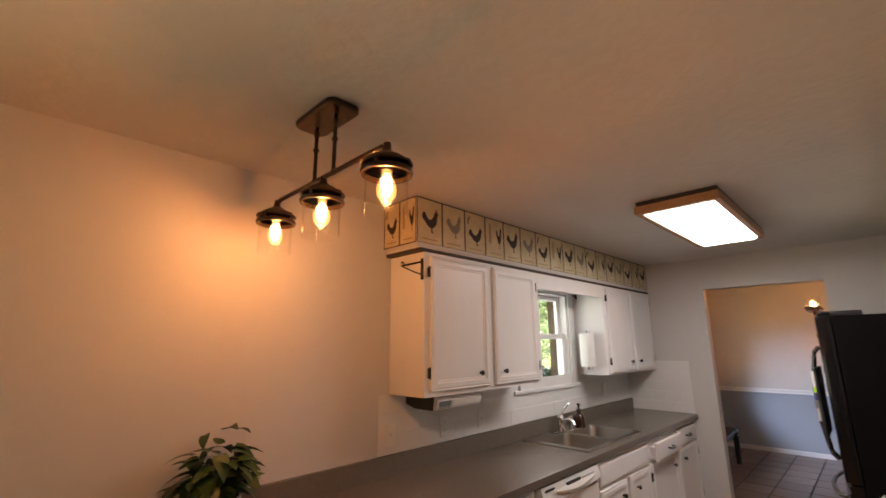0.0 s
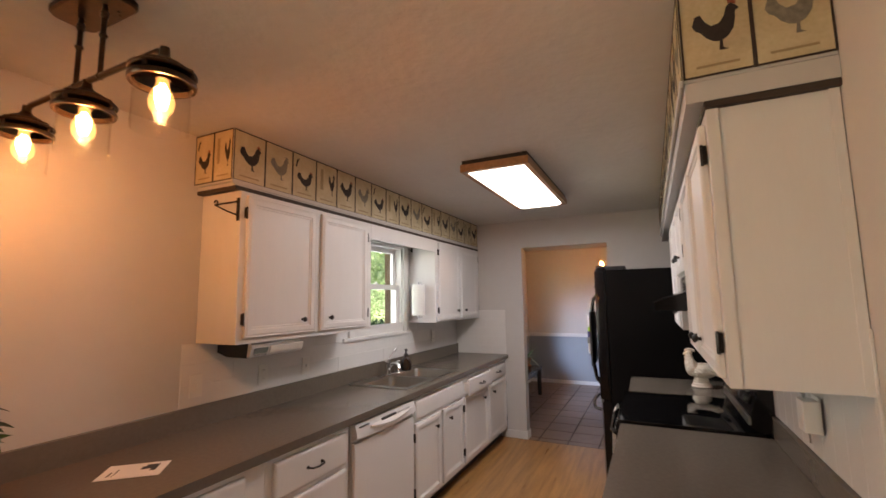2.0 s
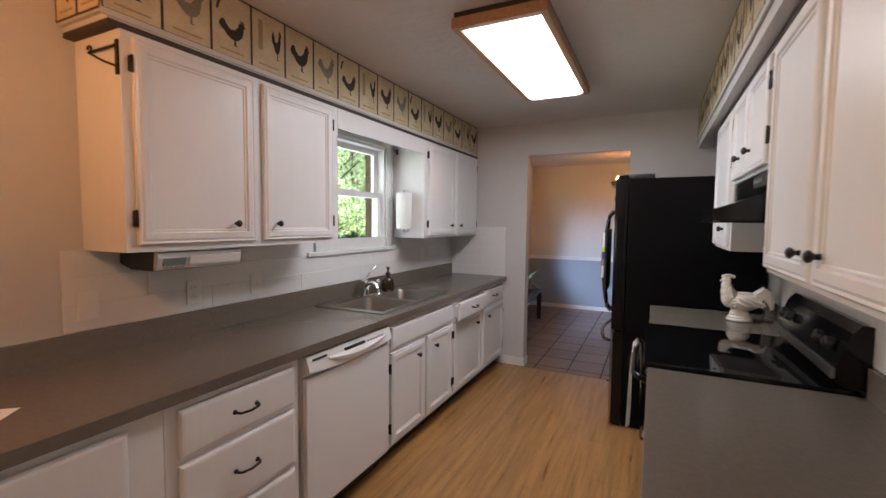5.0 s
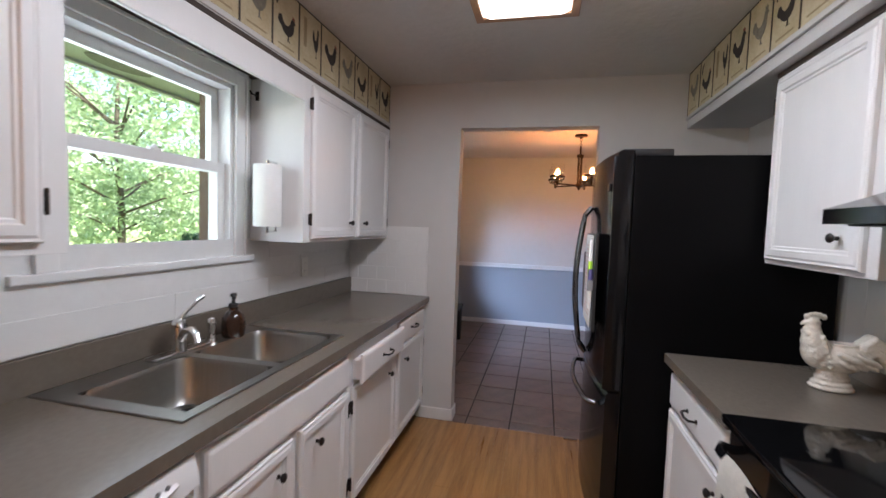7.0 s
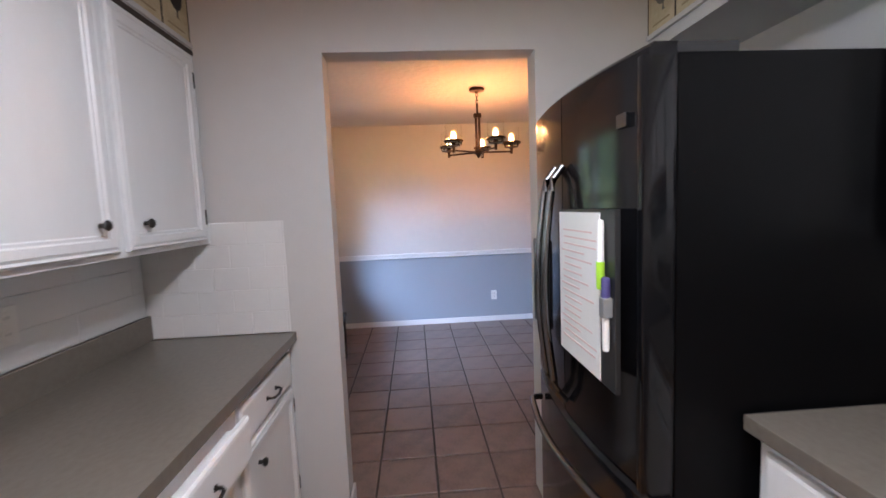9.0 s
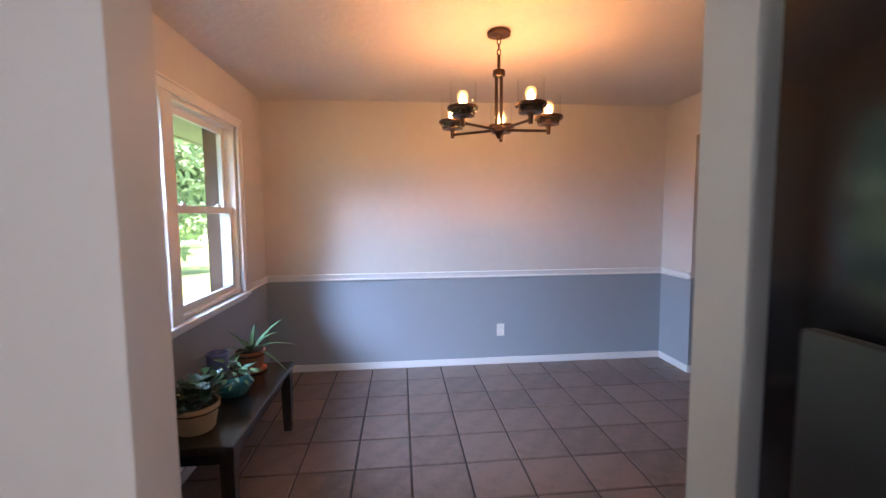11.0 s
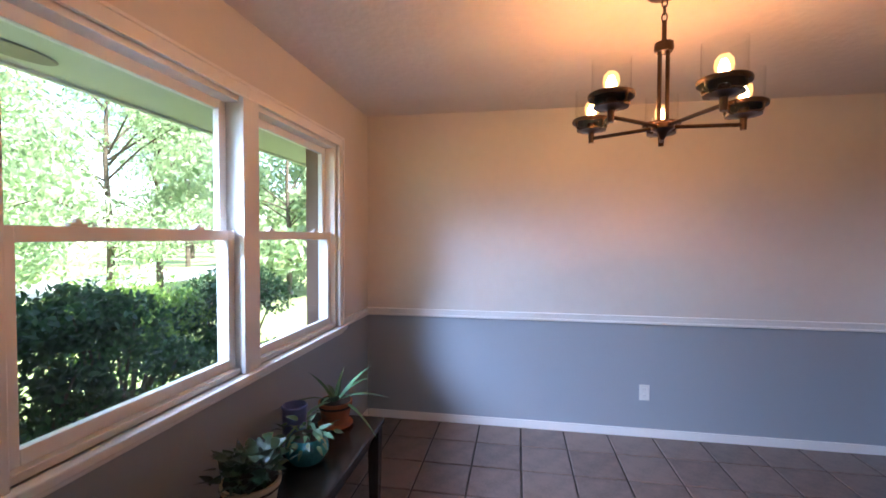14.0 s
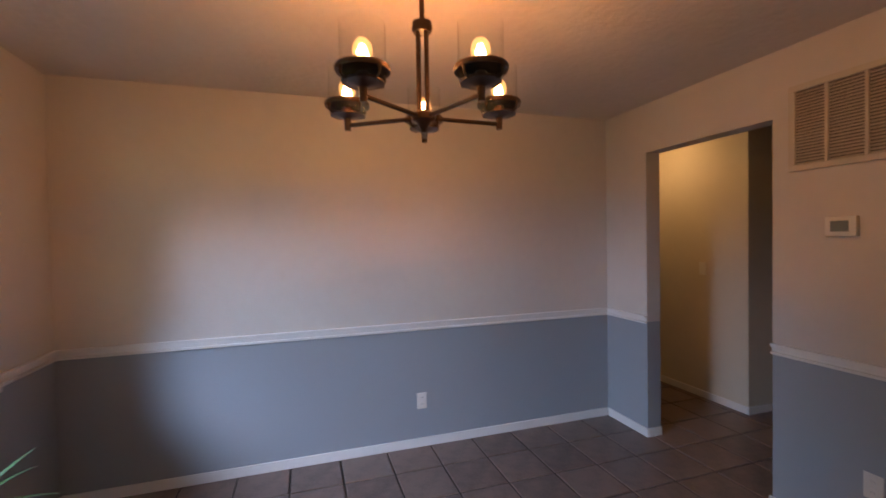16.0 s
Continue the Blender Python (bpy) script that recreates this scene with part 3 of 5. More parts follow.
# north worktop, with an opening for the sink
SX0, SX1, SY0, SY1 = 2.955, 3.865, 1.755, 2.275
TOP, EDGE = 0.908, 1.678
bm = bmesh.new()
for a, b, cc, d in ((0.36, 1.04, 1.24, EDGE), (0.36, SX0 + 0.02, EDGE, 2.298), (SX1 - 0.02, 5.098, EDGE, 2.298), (SX0 + 0.02, SX1 - 0.02, EDGE, SY0 + 0.02), (SX0 + 0.02, SX1 - 0.02, SY1 - 0.02, 2.298)):
    box(bm, a, b, cc, d, TOP - 0.040, TOP)
bmesh.ops.remove_doubles(bm, verts=bm.verts, dist=0.0005)
worktop = tagged(part("worktop", bm, M_counter), "taupe laminate worktop on white cabinets", "worktop")
bs = part("upstand", one_box(0.36, 5.098, 2.298, 2.319, TOP - 0.04, TOP + 0.108, bevel=0.003), M_counter, worktop)

# backsplash tiles
def tile_field(name, x0, x1, z0, z1, m, label, w=0.152, h=0.076, g=0.0016, t=0.0032, off=True, hole=None):
    base = setting(name, one_box(x0, x1, -0.004, -0.001, z0, z1), M_grout_l, label, "backsplash")
    base.matrix_basis = m
    return (base, x0, x1, z0, z1, w, h, g, t, off, hole)


FIELDS = [
    tile_field("backsplash_north", 1.66, 5.09, TOP + 0.11, 1.335, pose(0, WALL_N, 0), "white glazed tile backsplash behind the sink", 0.61, 0.107),
    tile_field("backsplash_end", -2.319, -1.70, TOP + 0.002, 1.413, pose(PART_X, 0, 0, 0, 0, -90), "white glazed tile backsplash on the end wall", 0.152, 0.101),
    tile_field("backsplash_south", -4.10, -1.62, TOP + 0.10, 1.46, pose(0, WALL_S, 0, 0, 0, 180), "white glazed tile backsplash behind the stove", 0.107, 0.305, off=False),
]

# sink
sink = thing("sink", pose((SX0 + SX1) / 2, (SY0 + SY1) / 2, TOP), "brushed stainless steel double-bowl sink set in the worktop", "sink")
hw, hd = (SX1 - SX0) / 2, (SY1 - SY0) / 2
bm = bmesh.new()
b0 = -hd + 0.035
b1 = hd - 0.105
for q in ((-hw, hw, -hd, b0), (-hw, hw, b1, hd), (-hw, -hw + 0.05, b0, b1), (hw - 0.05, hw, b0, b1), (-0.022, 0.022, b0, b1)):
    box(bm, q[0], q[1], q[2], q[3], 0.001, 0.006)
part("rim", bm, M_steel, sink, "flat steel rim")
for sx in (-1, 1):
    bm = bmesh.new()
    x0, x1 = sorted((sx * 0.022, sx * (hw - 0.05)))
    loops = []
    for inset, z in ((0.0, 0.005), (0.006, -0.01), (0.012, -0.13), (0.03, -0.158), (0.12, -0.165)):
        r = 0.05
        ring = []
        for cx, cy, a0 in ((x1 - inset - r, b1 - inset - r, 0), (x0 + inset + r, b1 - inset - r, 90), (x0 + inset + r, b0 + inset + r, 180), (x1 - inset - r, b0 + inset + r, 270)):
            for k in range(5):
                a = radians(a0 + 22.5 * k)
                ring.append(bm.verts.new((cx + r * math.cos(a), cy + r * math.sin(a), z)))
        loops.append(ring)
    for a, b in zip(loops, loops[1:]):
        for i in range(20):
            j = (i + 1) % 20
            bm.faces.new((a[i], a[j], b[j], b[i]))
    bm.faces.new(loops[-1])
    bowl = part("bowl", bm, M_steel, sink, "deep steel bowl", True)
    part("drain", lathe(bmesh.new(), [(0.045, -0.163), (0.045, -0.160), (0.030, -0.160), (0.025, -0.164)], 20, ((x0 + x1) / 2, (b0 + b1) / 2, 0)), M_chrome, bowl, "", True)
faucet = thing("faucet", pose(3.41, 2.215, TOP + 0.006), "chrome single-lever kitchen faucet on the sink rim", "faucet")
part("deck_plate", one_box(-0.125, 0.125, -0.028, 0.028, 0, 0.012, bevel=0.005), M_chrome, faucet, "", True)
bm = lathe(bmesh.new(), [(0.030, 0.01), (0.027, 0.04), (0.025, 0.09), (0.028, 0.10), (0.022, 0.125), (0.008, 0.135)], 20)
part("body", bm, M_chrome, faucet, "", True)
part("spout", tube(bmesh.new(), [(0, -0.01, 0.055), (-0.03, -0.06, 0.098), (-0.06, -0.115, 0.112), (-0.085, -0.158, 0.102), (-0.092, -0.170, 0.078)], [0.017, 0.015, 0.013, 0.012, 0.012], 12), M_chrome, faucet, "", True)
part("lever", tube(bmesh.new(), [(0, 0, 0.125), (0.02, -0.01, 0.155), (0.06, -0.025, 0.195), (0.085, -0.03, 0.208)], [0.010, 0.008, 0.009, 0.010], 10), M_chrome, faucet, "", True)
spr = thing("side_sprayer", pose(3.575, 2.215, TOP + 0.006), "chrome pull-out side sprayer on the sink rim", "sprayer")
part("body", lathe(bmesh.new(), [(0.024, 0), (0.020, 0.012), (0.013, 0.03), (0.016, 0.06), (0.020, 0.085), (0.012, 0.10)], 16), M_chrome, spr, "", True)
soap = thing("soap_dispenser", pose(3.68, 2.195, TOP + 0.006), "dark brown glass soap dispenser beside the tap", "soap dispenser")
part("bottle", lathe(bmesh.new(), [(0.042, 0), (0.048, 0.01), (0.050, 0.05), (0.046, 0.085), (0.030, 0.11), (0.018, 0.118), (0.018, 0.13)], 20), M_brownbottle, soap, "", True)
bm = lathe(bmesh.new(), [(0.020, 0.13), (0.020, 0.145), (0.008, 0.148), (0.007, 0.175), (0.014, 0.177), (0.013, 0.19)], 14)
tube(bm, [(0, 0, 0.184), (-0.02, -0.02, 0.186), (-0.035, -0.035, 0.178)], 0.005, 8)
part("pump", bm, M_blackmatte, soap, "black pump head", True)
leaflet = tagged(part("leaflet", one_box(-0.075, 0.075, -0.105, 0.105, 0, 0.0015), M_paper), "white printed leaflet lying on the worktop", "paper")
leaflet.matrix_basis = pose(1.28, 1.985, TOP + 0.001, 0, 0, 42)
for a, b, cc, d in ((-0.05, 0.0, 0.07, 0.076), (-0.05, 0.02, 0.055, 0.059), (0.005, 0.05, -0.06, -0.03), (-0.02, 0.05, -0.075, -0.055), (0.0, 0.03, -0.045, -0.02)):
    part("print", one_box(a, b, cc, d, 0.0016, 0.0022), M_ink, leaflet)

# north wall cabinets
c = carcass("wall_cabinet", pose(1.735, UY, 0), 1.145, WALL_N - UY - 0.002, 1.335, 2.118, "white wall cabinet with two routed doors")
front(c, "door", 0.035, 1.362, 0.51, 0.735, knob=(0.40, 0.080), hinge="l")
front(c, "door", 0.595, 1.362, 0.49, 0.735, knob=(0.078, 0.080), hinge="r")
c = carcass("wall_cabinet", pose(3.945, UY, 0), 1.150, WALL_N - UY - 0.002, 1.325, 2.118, "white wall cabinet with two doors beside the window")
front(c, "door", 0.055, 1.343, 0.50, 0.755, knob=(0.42, 0.085), hinge="l")
front(c, "door", 0.60, 1.343, 0.50, 0.755, knob=(0.08, 0.085), hinge="r")
setting("trim_valance", one_box(2.881, 3.944, UY - 0.002, UY + 0.018, 2.005, 2.118, bevel=0.003), M_cab, "white valance board above the kitchen window", "trim")
# shade in the gap under the soffit, built as a dark strip
setting("trim_shadow_north", one_box(1.70, 5.098, UY - 0.002, WALL_N - 0.001, 2.119, 2.138), M_line, "dark strip standing for the shade in the gap between cabinets and soffit", "trim")

setting("trim_filler_north", one_box(1.70, 5.098, UY + 0.004, WALL_N - 0.001, 2.1385, 2.157), M_wall, "grey filler board under the soffit", "trim")
setting("trim_filler_south", one_box(1.611, 5.098, WALL_S + 0.001, 0.029, 2.0965, 2.157), M_wall, "grey filler board under the soffit", "trim")

# brackets and small fixtures on the north side
br = thing("curtain_bracket", pose(1.734, 2.16, 2.06), "black scrolled iron bracket on the cabinet side", "bracket")
bm = bmesh.new()
box(bm, -0.006, 0, -0.135, -0.115, -0.10, 0.02, bevel=0.002)
tube(bm, [(-0.006, -0.12, 0.0), (-0.006, 0.05, 0.0)], 0.005, 8)
tube(bm, [(-0.006, -0.12, -0.07), (-0.006, -0.05, -0.045), (-0.006, 0.04, -0.005)], 0.004, 8)
tube(bm, [(-0.008, 0.04 + 0.012 * math.cos(a), 0.01 + 0.012 * math.sin(a)) for a in [k * 0.6 for k in range(9)]], 0.004, 6)
part("arm", bm, M_knob, br, "", True)
br = thing("curtain_bracket", pose(3.9435, 2.28, 2.035), "small black iron bracket on the cabinet side by the window", "bracket")
bm = one_box(-0.004, 0, -0.010, 0.010, -0.022, 0.022, bevel=0.001)
tube(bm, [(-0.004, 0, 0.0), (-0.045, 0, 0.0), (-0.055, 0, 0.012)], 0.004, 8)
part("arm", bm, M_knob, br, "", True)
ul = thing("under_cabinet_radio", pose(2.045, 2.175, 1.334), "silver under-cabinet radio fixed below the cupboard", "radio")
bm = bmesh.new()
prof = [(-0.100, -0.004), (0.140, -0.004), (0.140, -0.060), (0.060, -0.082), (-0.085, -0.082)]
ends = [[bm.verts.new((x, y, z)) for y, z in prof] for x in (-0.185, 0.185)]
bm.faces.new(ends[0]), bm.faces.new(ends[1][::-1])
for i in range(5):
    bm.faces.new((ends[0][i], ends[1][i], ends[1][(i + 1) % 5], ends[0][(i + 1) % 5]))
part("housing", bm, M_blackmatte, ul, "dark housing")
bm = bmesh.new()
prof = [(-0.101, -0.006), (-0.122, -0.010), (-0.126, -0.030), (-0.112, -0.074), (-0.092, -0.080)]
ends = [[bm.verts.new((x, y, z)) for y, z in prof] for x in (-0.187, 0.187)]
bm.faces.new(ends[0]), bm.faces.new(ends[1][::-1])
for i in range(5):
    bm.faces.new((ends[0][i], ends[1][i], ends[1][(i + 1) % 5], ends[0][(i + 1) % 5]))
part("front_panel", bm, M_silver, ul, "silver front panel")
part("mounting_flange", one_box(-0.187, 0.195, -0.125, 0.10, -0.0055, -0.0005), M_silver, ul, "silver mounting flange")
dsp = part("display", one_box(-0.168, -0.075, -0.002, 0.002, -0.016, 0.016, bevel=0.001), M_lcd, ul, "grey display")
dsp.matrix_basis = pose(0, -0.1215, -0.046, 17)
lid = part("disc_tray", one_box(-0.062, 0.180, -0.004, 0.003, -0.019, 0.021, bevel=0.003), M_plastic, ul, "pale disc tray flap")
lid.matrix_basis = pose(0, -0.1225, -0.045, 17)
for i in range(4):
    k = part("button", one_box(-0.007, 0.007, -0.004, 0.002, -0.003, 0.003, bevel=0.001), M_greyplastic, ul)
    k.matrix_basis = pose(-0.155 + 0.022 * i, -0.1165, -0.068, 17)
pt = thing("paper_towel", pose(3.875, 2.17, 1.40), "white paper towel roll on a wall-mounted rod", "paper towel")
part("roll", lathe(bmesh.new(), [(0.02, 0), (0.062, 0), (0.064, 0.01), (0.064, 0.285), (0.062, 0.29), (0.02, 0.29)], 28), M_paper, pt, "", True)
bm = tube(bmesh.new(), [(0, 0, -0.03), (0, 0, 0.315)], 0.006, 8)
tube(bm, [(0, 0, -0.024), (0.068, 0, -0.024), (0.069, 0, 0.01)], 0.005, 8)
tube(bm, [(0, 0, 0.31), (0.068, 0, 0.31), (0.069, 0, 0.29)], 0.005, 8)
part("holder", bm, M_chrome, pt, "thin chrome rod", True)


def wall_plate(name, m, label, kind):
    o = thing(name, m, label, "outlet" if kind == "o" else "switch")
    part("plate", one_box(-0.036, 0.036, -0.006, 0, -0.058, 0.058, bevel=0.003), M_plastic, o)
    if kind == "o":
        for z in (-0.024, 0.024):
            s = part("socket", lathe(bmesh.new(), [(0.017, -0.006), (0.016, -0.008)], 14, (0, 0, z), axis="y"), M_plastic, o)
            for dx in (-0.006, 0.006):
                part("slot", one_box(dx - 0.001, dx + 0.001, -0.0086, -0.0078, z - 0.004, z + 0.006), M_greyplastic, s)
    else:
        part("toggle", one_box(-0.005, 0.005, -0.016, -0.006, -0.008, 0.012, bevel=0.002), M_plastic, o)
    return o


for x, z, k in ((2.17, 1.11, "o"), (2.53, 1.11, "s"), (4.44, 1.15, "o"), (1.74, 1.12, "s")):
    wall_plate("wall_outlet" if k == "o" else "light_switch", pose(x, WALL_N - 0.011, z), "white plastic wall plate on the tiled backsplash", k)
wall_plate("wall_outlet", pose(FAR_X - 0.001, 0.166, 0.33, 0, 0, -90), "white duplex outlet on the blue-grey wall", "o")
wall_plate("wall_outlet", pose(6.67, D_S + 0.001, 0.35, 0, 0, 180), "white duplex outlet on the blue-grey wall", "o")
wall_plate("light_switch", pose(8.45, -2.499, 1.18, 0, 0, 180), "white light switch on the hall wall", "s")

# ---- soffits with a printed cockerel border ----
SOF = 2.158
COCK = [(0.10, 0.62), (0.16, 0.78), (0.26, 0.80), (0.33, 0.66), (0.44, 0.56), (0.58, 0.58), (0.68, 0.70), (0.72, 0.84), (0.80, 0.90), (0.88, 0.84), (0.94, 0.78), (0.87, 0.74),
        (0.86, 0.60), (0.82, 0.44), (0.72, 0.32), (0.62, 0.27), (0.62, 0.14), (0.70, 0.10), (0.55, 0.10), (0.57, 0.26), (0.46, 0.28), (0.34, 0.36), (0.24, 0.48), (0.16, 0.52)]
COMB = [(0.76, 0.88), (0.75, 0.97), (0.80, 0.93), (0.83, 0.99), (0.86, 0.92), (0.90, 0.93), (0.88, 0.85), (0.80, 0.90)]


def flat(pts, x0, z0, w, h, y, t=0.0008):
    bm = bmesh.new()
    a = [bm.verts.new((x0 + u * w, y, z0 + v * h)) for u, v in pts]
    f = bm.faces.new(a)
    bmesh.ops.extrude_face_region(bm, geom=[f])
    bmesh.ops.translate(bm, verts=[v for v in bm.verts][len(pts):], vec=(0, -t, 0))
    return bm


def border(soffit, m, count, w, h, start=0):
    """A row of printed panels along local x from the origin, facing -y."""
    for i in range(count):
        k = (i + start) % 4
        p = part("border_panel", one_box(i * w + 0.0015, (i + 1) * w - 0.0015, -0.003, -0.0005, 0.001, h - 0.001), M_border, soffit)
        p.matrix_basis = m
        bm = bmesh.new()
        x0, x1 = i * w, (i + 1) * w
        for q in ((x0, x0 + 0.005, 0, h), (x1 - 0.005, x1, 0, h), (x0 + 0.005, x1 - 0.005, 0, 0.006), (x0 + 0.005, x1 - 0.005, h - 0.006, h)):
            box(bm, q[0], q[1], -0.0046, -0.0032, q[2], q[3])
        part("edge_line", bm, M_line, p)
        if k == 3:
            bird = part("cockerel", flat(COCK, x0 + w * 0.55, h * 0.2, w * 0.36, h * 0.68, -0.0034), M_cock, p)
            part("letters", one_box(x0 + w * 0.2, x0 + w * 0.32, -0.0042, -0.0034, h * 0.35, h * 0.85), M_lettering, p)
        else:
            lo, hh = (0.20, 0.62) if k != 2 else (0.16, 0.52)
            part("cockerel", flat(COCK, x0 + w * 0.10, h * lo, w * 0.80, h * hh, -0.0034), M_cock_g if k == 1 else M_cock, p)
            part("comb", flat(COMB, x0 + w * 0.10, h * lo, w * 0.80, h * hh, -0.0043), M_cock_g if k == 1 else M_cock_r, p)
            if k == 2:
                part("plume", flat([(0, 0.1), (0.3, 0.8), (1, 1), (0.6, 0.6), (0.25, 0)], x0 + w * 0.12, h * 0.68, w * 0.16, h * 0.22, -0.0034), M_cock, p)
        part("caption", one_box(x0 + w * 0.2, x1 - w * 0.2, -0.0042, -0.0034, h * 0.10, h * 0.125), M_lettering, p)


HB = CEIL - SOF - 0.012
sn = setting("soffit_north", one_box(1.685, PART_X - 0.001, 2.03, WALL_N - 0.001, SOF, CEIL - 0.001), M_wall, "boxed soffit with a printed cockerel border", "soffit")
border(sn, pose(1.685, 2.03, SOF + 0.008), 17, 3.413 / 17, HB)
border(sn, pose(1.685, WALL_N - 0.001, SOF + 0.008, 0, 0, -90), 2, 0.1445, HB, 2)
setting("trim_soffit_north", one_box(1.678, PART_X - 0.001, 2.018, 2.029, SOF - 0.012, SOF + 0.010, bevel=0.003), M_wall, "grey moulding along the soffit's lower edge", "trim")
ss = setting("soffit_south", one_box(1.61, PART_X - 0.001, WALL_S + 0.001, 0.030, SOF, CEIL - 0.001), M_wall, "boxed soffit with a printed cockerel border", "soffit")
border(ss, pose(PART_X - 0.001, 0.030, SOF + 0.008, 0, 0, 180), 17, 3.489 / 17, HB, 1)
border(ss, pose(1.61, 0.030, SOF + 0.008, 0, 0, -90), 2, 0.174, HB, 0)
setting("trim_soffit_south", one_box(1.603, PART_X - 0.001, 0.031, 0.042, SOF - 0.012, SOF + 0.010, bevel=0.003), M_wall, "grey moulding along the soffit's lower edge", "trim")

# ---- south side: rotated half a turn, local x runs against world x ----
SF, SU = 0.300, -0.020
def south(name, x1, w, label, y=SF, z0=0.10, z1=BZ, kick=True):
    return carcass(name, pose(x1, y, 0, 0, 0, 180), w, y - WALL_S - 0.002, z0, z1, label, kick=kick)


c = south("base_cabinet", 4.095, 0.645, "white base cabinet with a drawer beside the fridge")
front(c, "drawer", 0.03, 0.70, 0.585, 0.135, pull=True)
front(c, "door", 0.03, 0.125, 0.585, 0.555, knob=(0.52, 0.49), hinge="l")
c = south("base_cabinet", 2.665, 1.035, "white base cabinet with drawers at the kitchen entry")
front(c, "drawer", 0.03, 0.70, 0.475, 0.135, pull=True)
front(c, "drawer", 0.53, 0.70, 0.475, 0.135, pull=True)
front(c, "door", 0.03, 0.125, 0.475, 0.555, knob=(0.42, 0.48), hinge="l")
front(c, "door", 0.53, 0.125, 0.475, 0.555, knob=(0.06, 0.48), hinge="r")
for a, b in ((1.60, 2.672), (3.444, 4.108)):
    wt = tagged(part("worktop", one_box(a, b, WALL_S + 0.022, 0.338, TOP - 0.040, TOP, bevel=0.003), M_counter), "taupe laminate worktop beside the stove", "worktop")
    part("upstand", one_box(a, b, WALL_S + 0.001, WALL_S + 0.0215, TOP - 0.04, TOP + 0.098, bevel=0.003), M_counter, wt)
c = south("wall_cabinet", 2.672, 1.042, "cream-lit white wall cabinet with two routed doors", SU, 1.30, 2.076, False)
front(c, "door", 0.03, 1.318, 0.47, 0.728, knob=(0.41, 0.072), hinge="l")
front(c, "door", 0.535, 1.318, 0.47, 0.728, knob=(0.055, 0.072), hinge="r")
part("end_stile", one_box(1.0422, 1.0465, 0.0, 0.03, 1.30, 2.076), M_cab, c)
part("end_stile", one_box(1.0422, 1.0465, 0.275, 0.297, 1.30, 2.076), M_cab, c)
c = south("wall_cabinet", 3.478, 0.802, "short white wall cabinet above the range hood", SU, 1.66, 2.076, False)
front(c, "door", 0.03, 1.675, 0.36, 0.375, knob=(0.23, 0.085), hinge="l")
front(c, "door", 0.41, 1.675, 0.36, 0.375, knob=(0.09, 0.085), hinge="r")
c = south("wall_cabinet", 4.108, 0.626, "white wall cabinet with one door beside the fridge", SU, 1.325, 2.076, False)
front(c, "door", 0.03, 1.343, 0.55, 0.708, knob=(0.45, 0.095), hinge="l")
# dark strip painted in for the gap's shade, as on the north side
setting("trim_shadow_south", one_box(1.612, 4.108, WALL_S + 0.001, SU + 0.004, 2.077, 2.096), M_line, "dark strip standing for the shade in the gap between cabinets and soffit", "trim")

# range hood
hood = thing("range_hood", pose(3.438, 0, 0, 0, 0, 180), "black under-cabinet range hood above the stove", "range hood")
bm = bmesh.new()
prof = [(0.315, 1.655), (0.02, 1.655), (0.02, 1.575), (-0.145, 1.515), (-0.145, 1.475), (0.315, 1.475)]
a = [bm.verts.new((0, y, z)) for y, z in prof]
b = [bm.verts.new((0.762, y, z)) for y, z in prof]
bm.faces.new(a), bm.faces.new(b[::-1])
for i in range(6):
    j = (i + 1) % 6
    bm.faces.new((a[i], b[i], b[j], a[j]))
part("canopy", bm, M_black, hood)
part("control_strip", one_box(0.53, 0.74, 0.008, 0.019, 1.60, 1.645, bevel=0.002), M_blackmatte, hood)
for i in range(4):
    part("button", one_box(0.56 + 0.04 * i, 0.585 + 0.04 * i, 0.003, 0.0078, 1.615, 1.630), M_greyplastic, hood)
part("filter", one_box(0.06, 0.73, -0.12, 0.25, 1.470, 1.4745), M_blackside, hood)

# stove
st = thing("stove", pose(3.440, 0, 0, 0, 0, 180), "black glass-top electric range with an oven door", "stove")
W = 0.762
part("body", one_box(0.003, W - 0.003, -0.30, 0.312, 0.06, 0.895), M_black, st)
part("cooktop", one_box(0.001, W - 0.001, -0.355, 0.27, 0.896, 0.922, bevel=0.008), M_hob, st, "glossy black glass cooktop", True)
bm = bmesh.new()
prof = [(0.25, 0.923), (0.315, 0.923), (0.315, 1.135), (0.285, 1.14), (0.26, 1.11), (0.215, 0.985), (0.22, 0.945)]
a = [bm.verts.new((0.004, y, z)) for y, z in prof]
b = [bm.verts.new((W - 0.004, y, z)) for y, z in prof]
bm.faces.new(a), bm.faces.new(b[::-1])
for i in range(7):
    j = (i + 1) % 7
    bm.faces.new((a[i], b[i], b[j], a[j]))
bg = part("backguard", bm, M_black, st, "sloped black control backguard")
part("steel_strip", one_box(0.0, W, 0.209, 0.222, 0.955, 0.993, bevel=0.003), M_steel, bg)
for i, x in enumerate((0.09, 0.19, 0.57, 0.67)):
    k = part("knob", lathe(bmesh.new(), [(0.022, 0), (0.020, -0.02), (0.016, -0.024)], 16, axis="y"), M_blackmatte, bg, "black dial", True)
    k.matrix_basis = pose(x, 0.232, 1.055, -20)
od = part("oven_door", one_box(0.008, W - 0.008, -0.332, -0.301, 0.24, 0.885, bevel=0.006), M_black, st)
part("oven_window", one_box(0.12, W - 0.12, -0.335, -0.3325, 0.40, 0.72, bevel=0.001), M_hob, od, "dark oven glass")
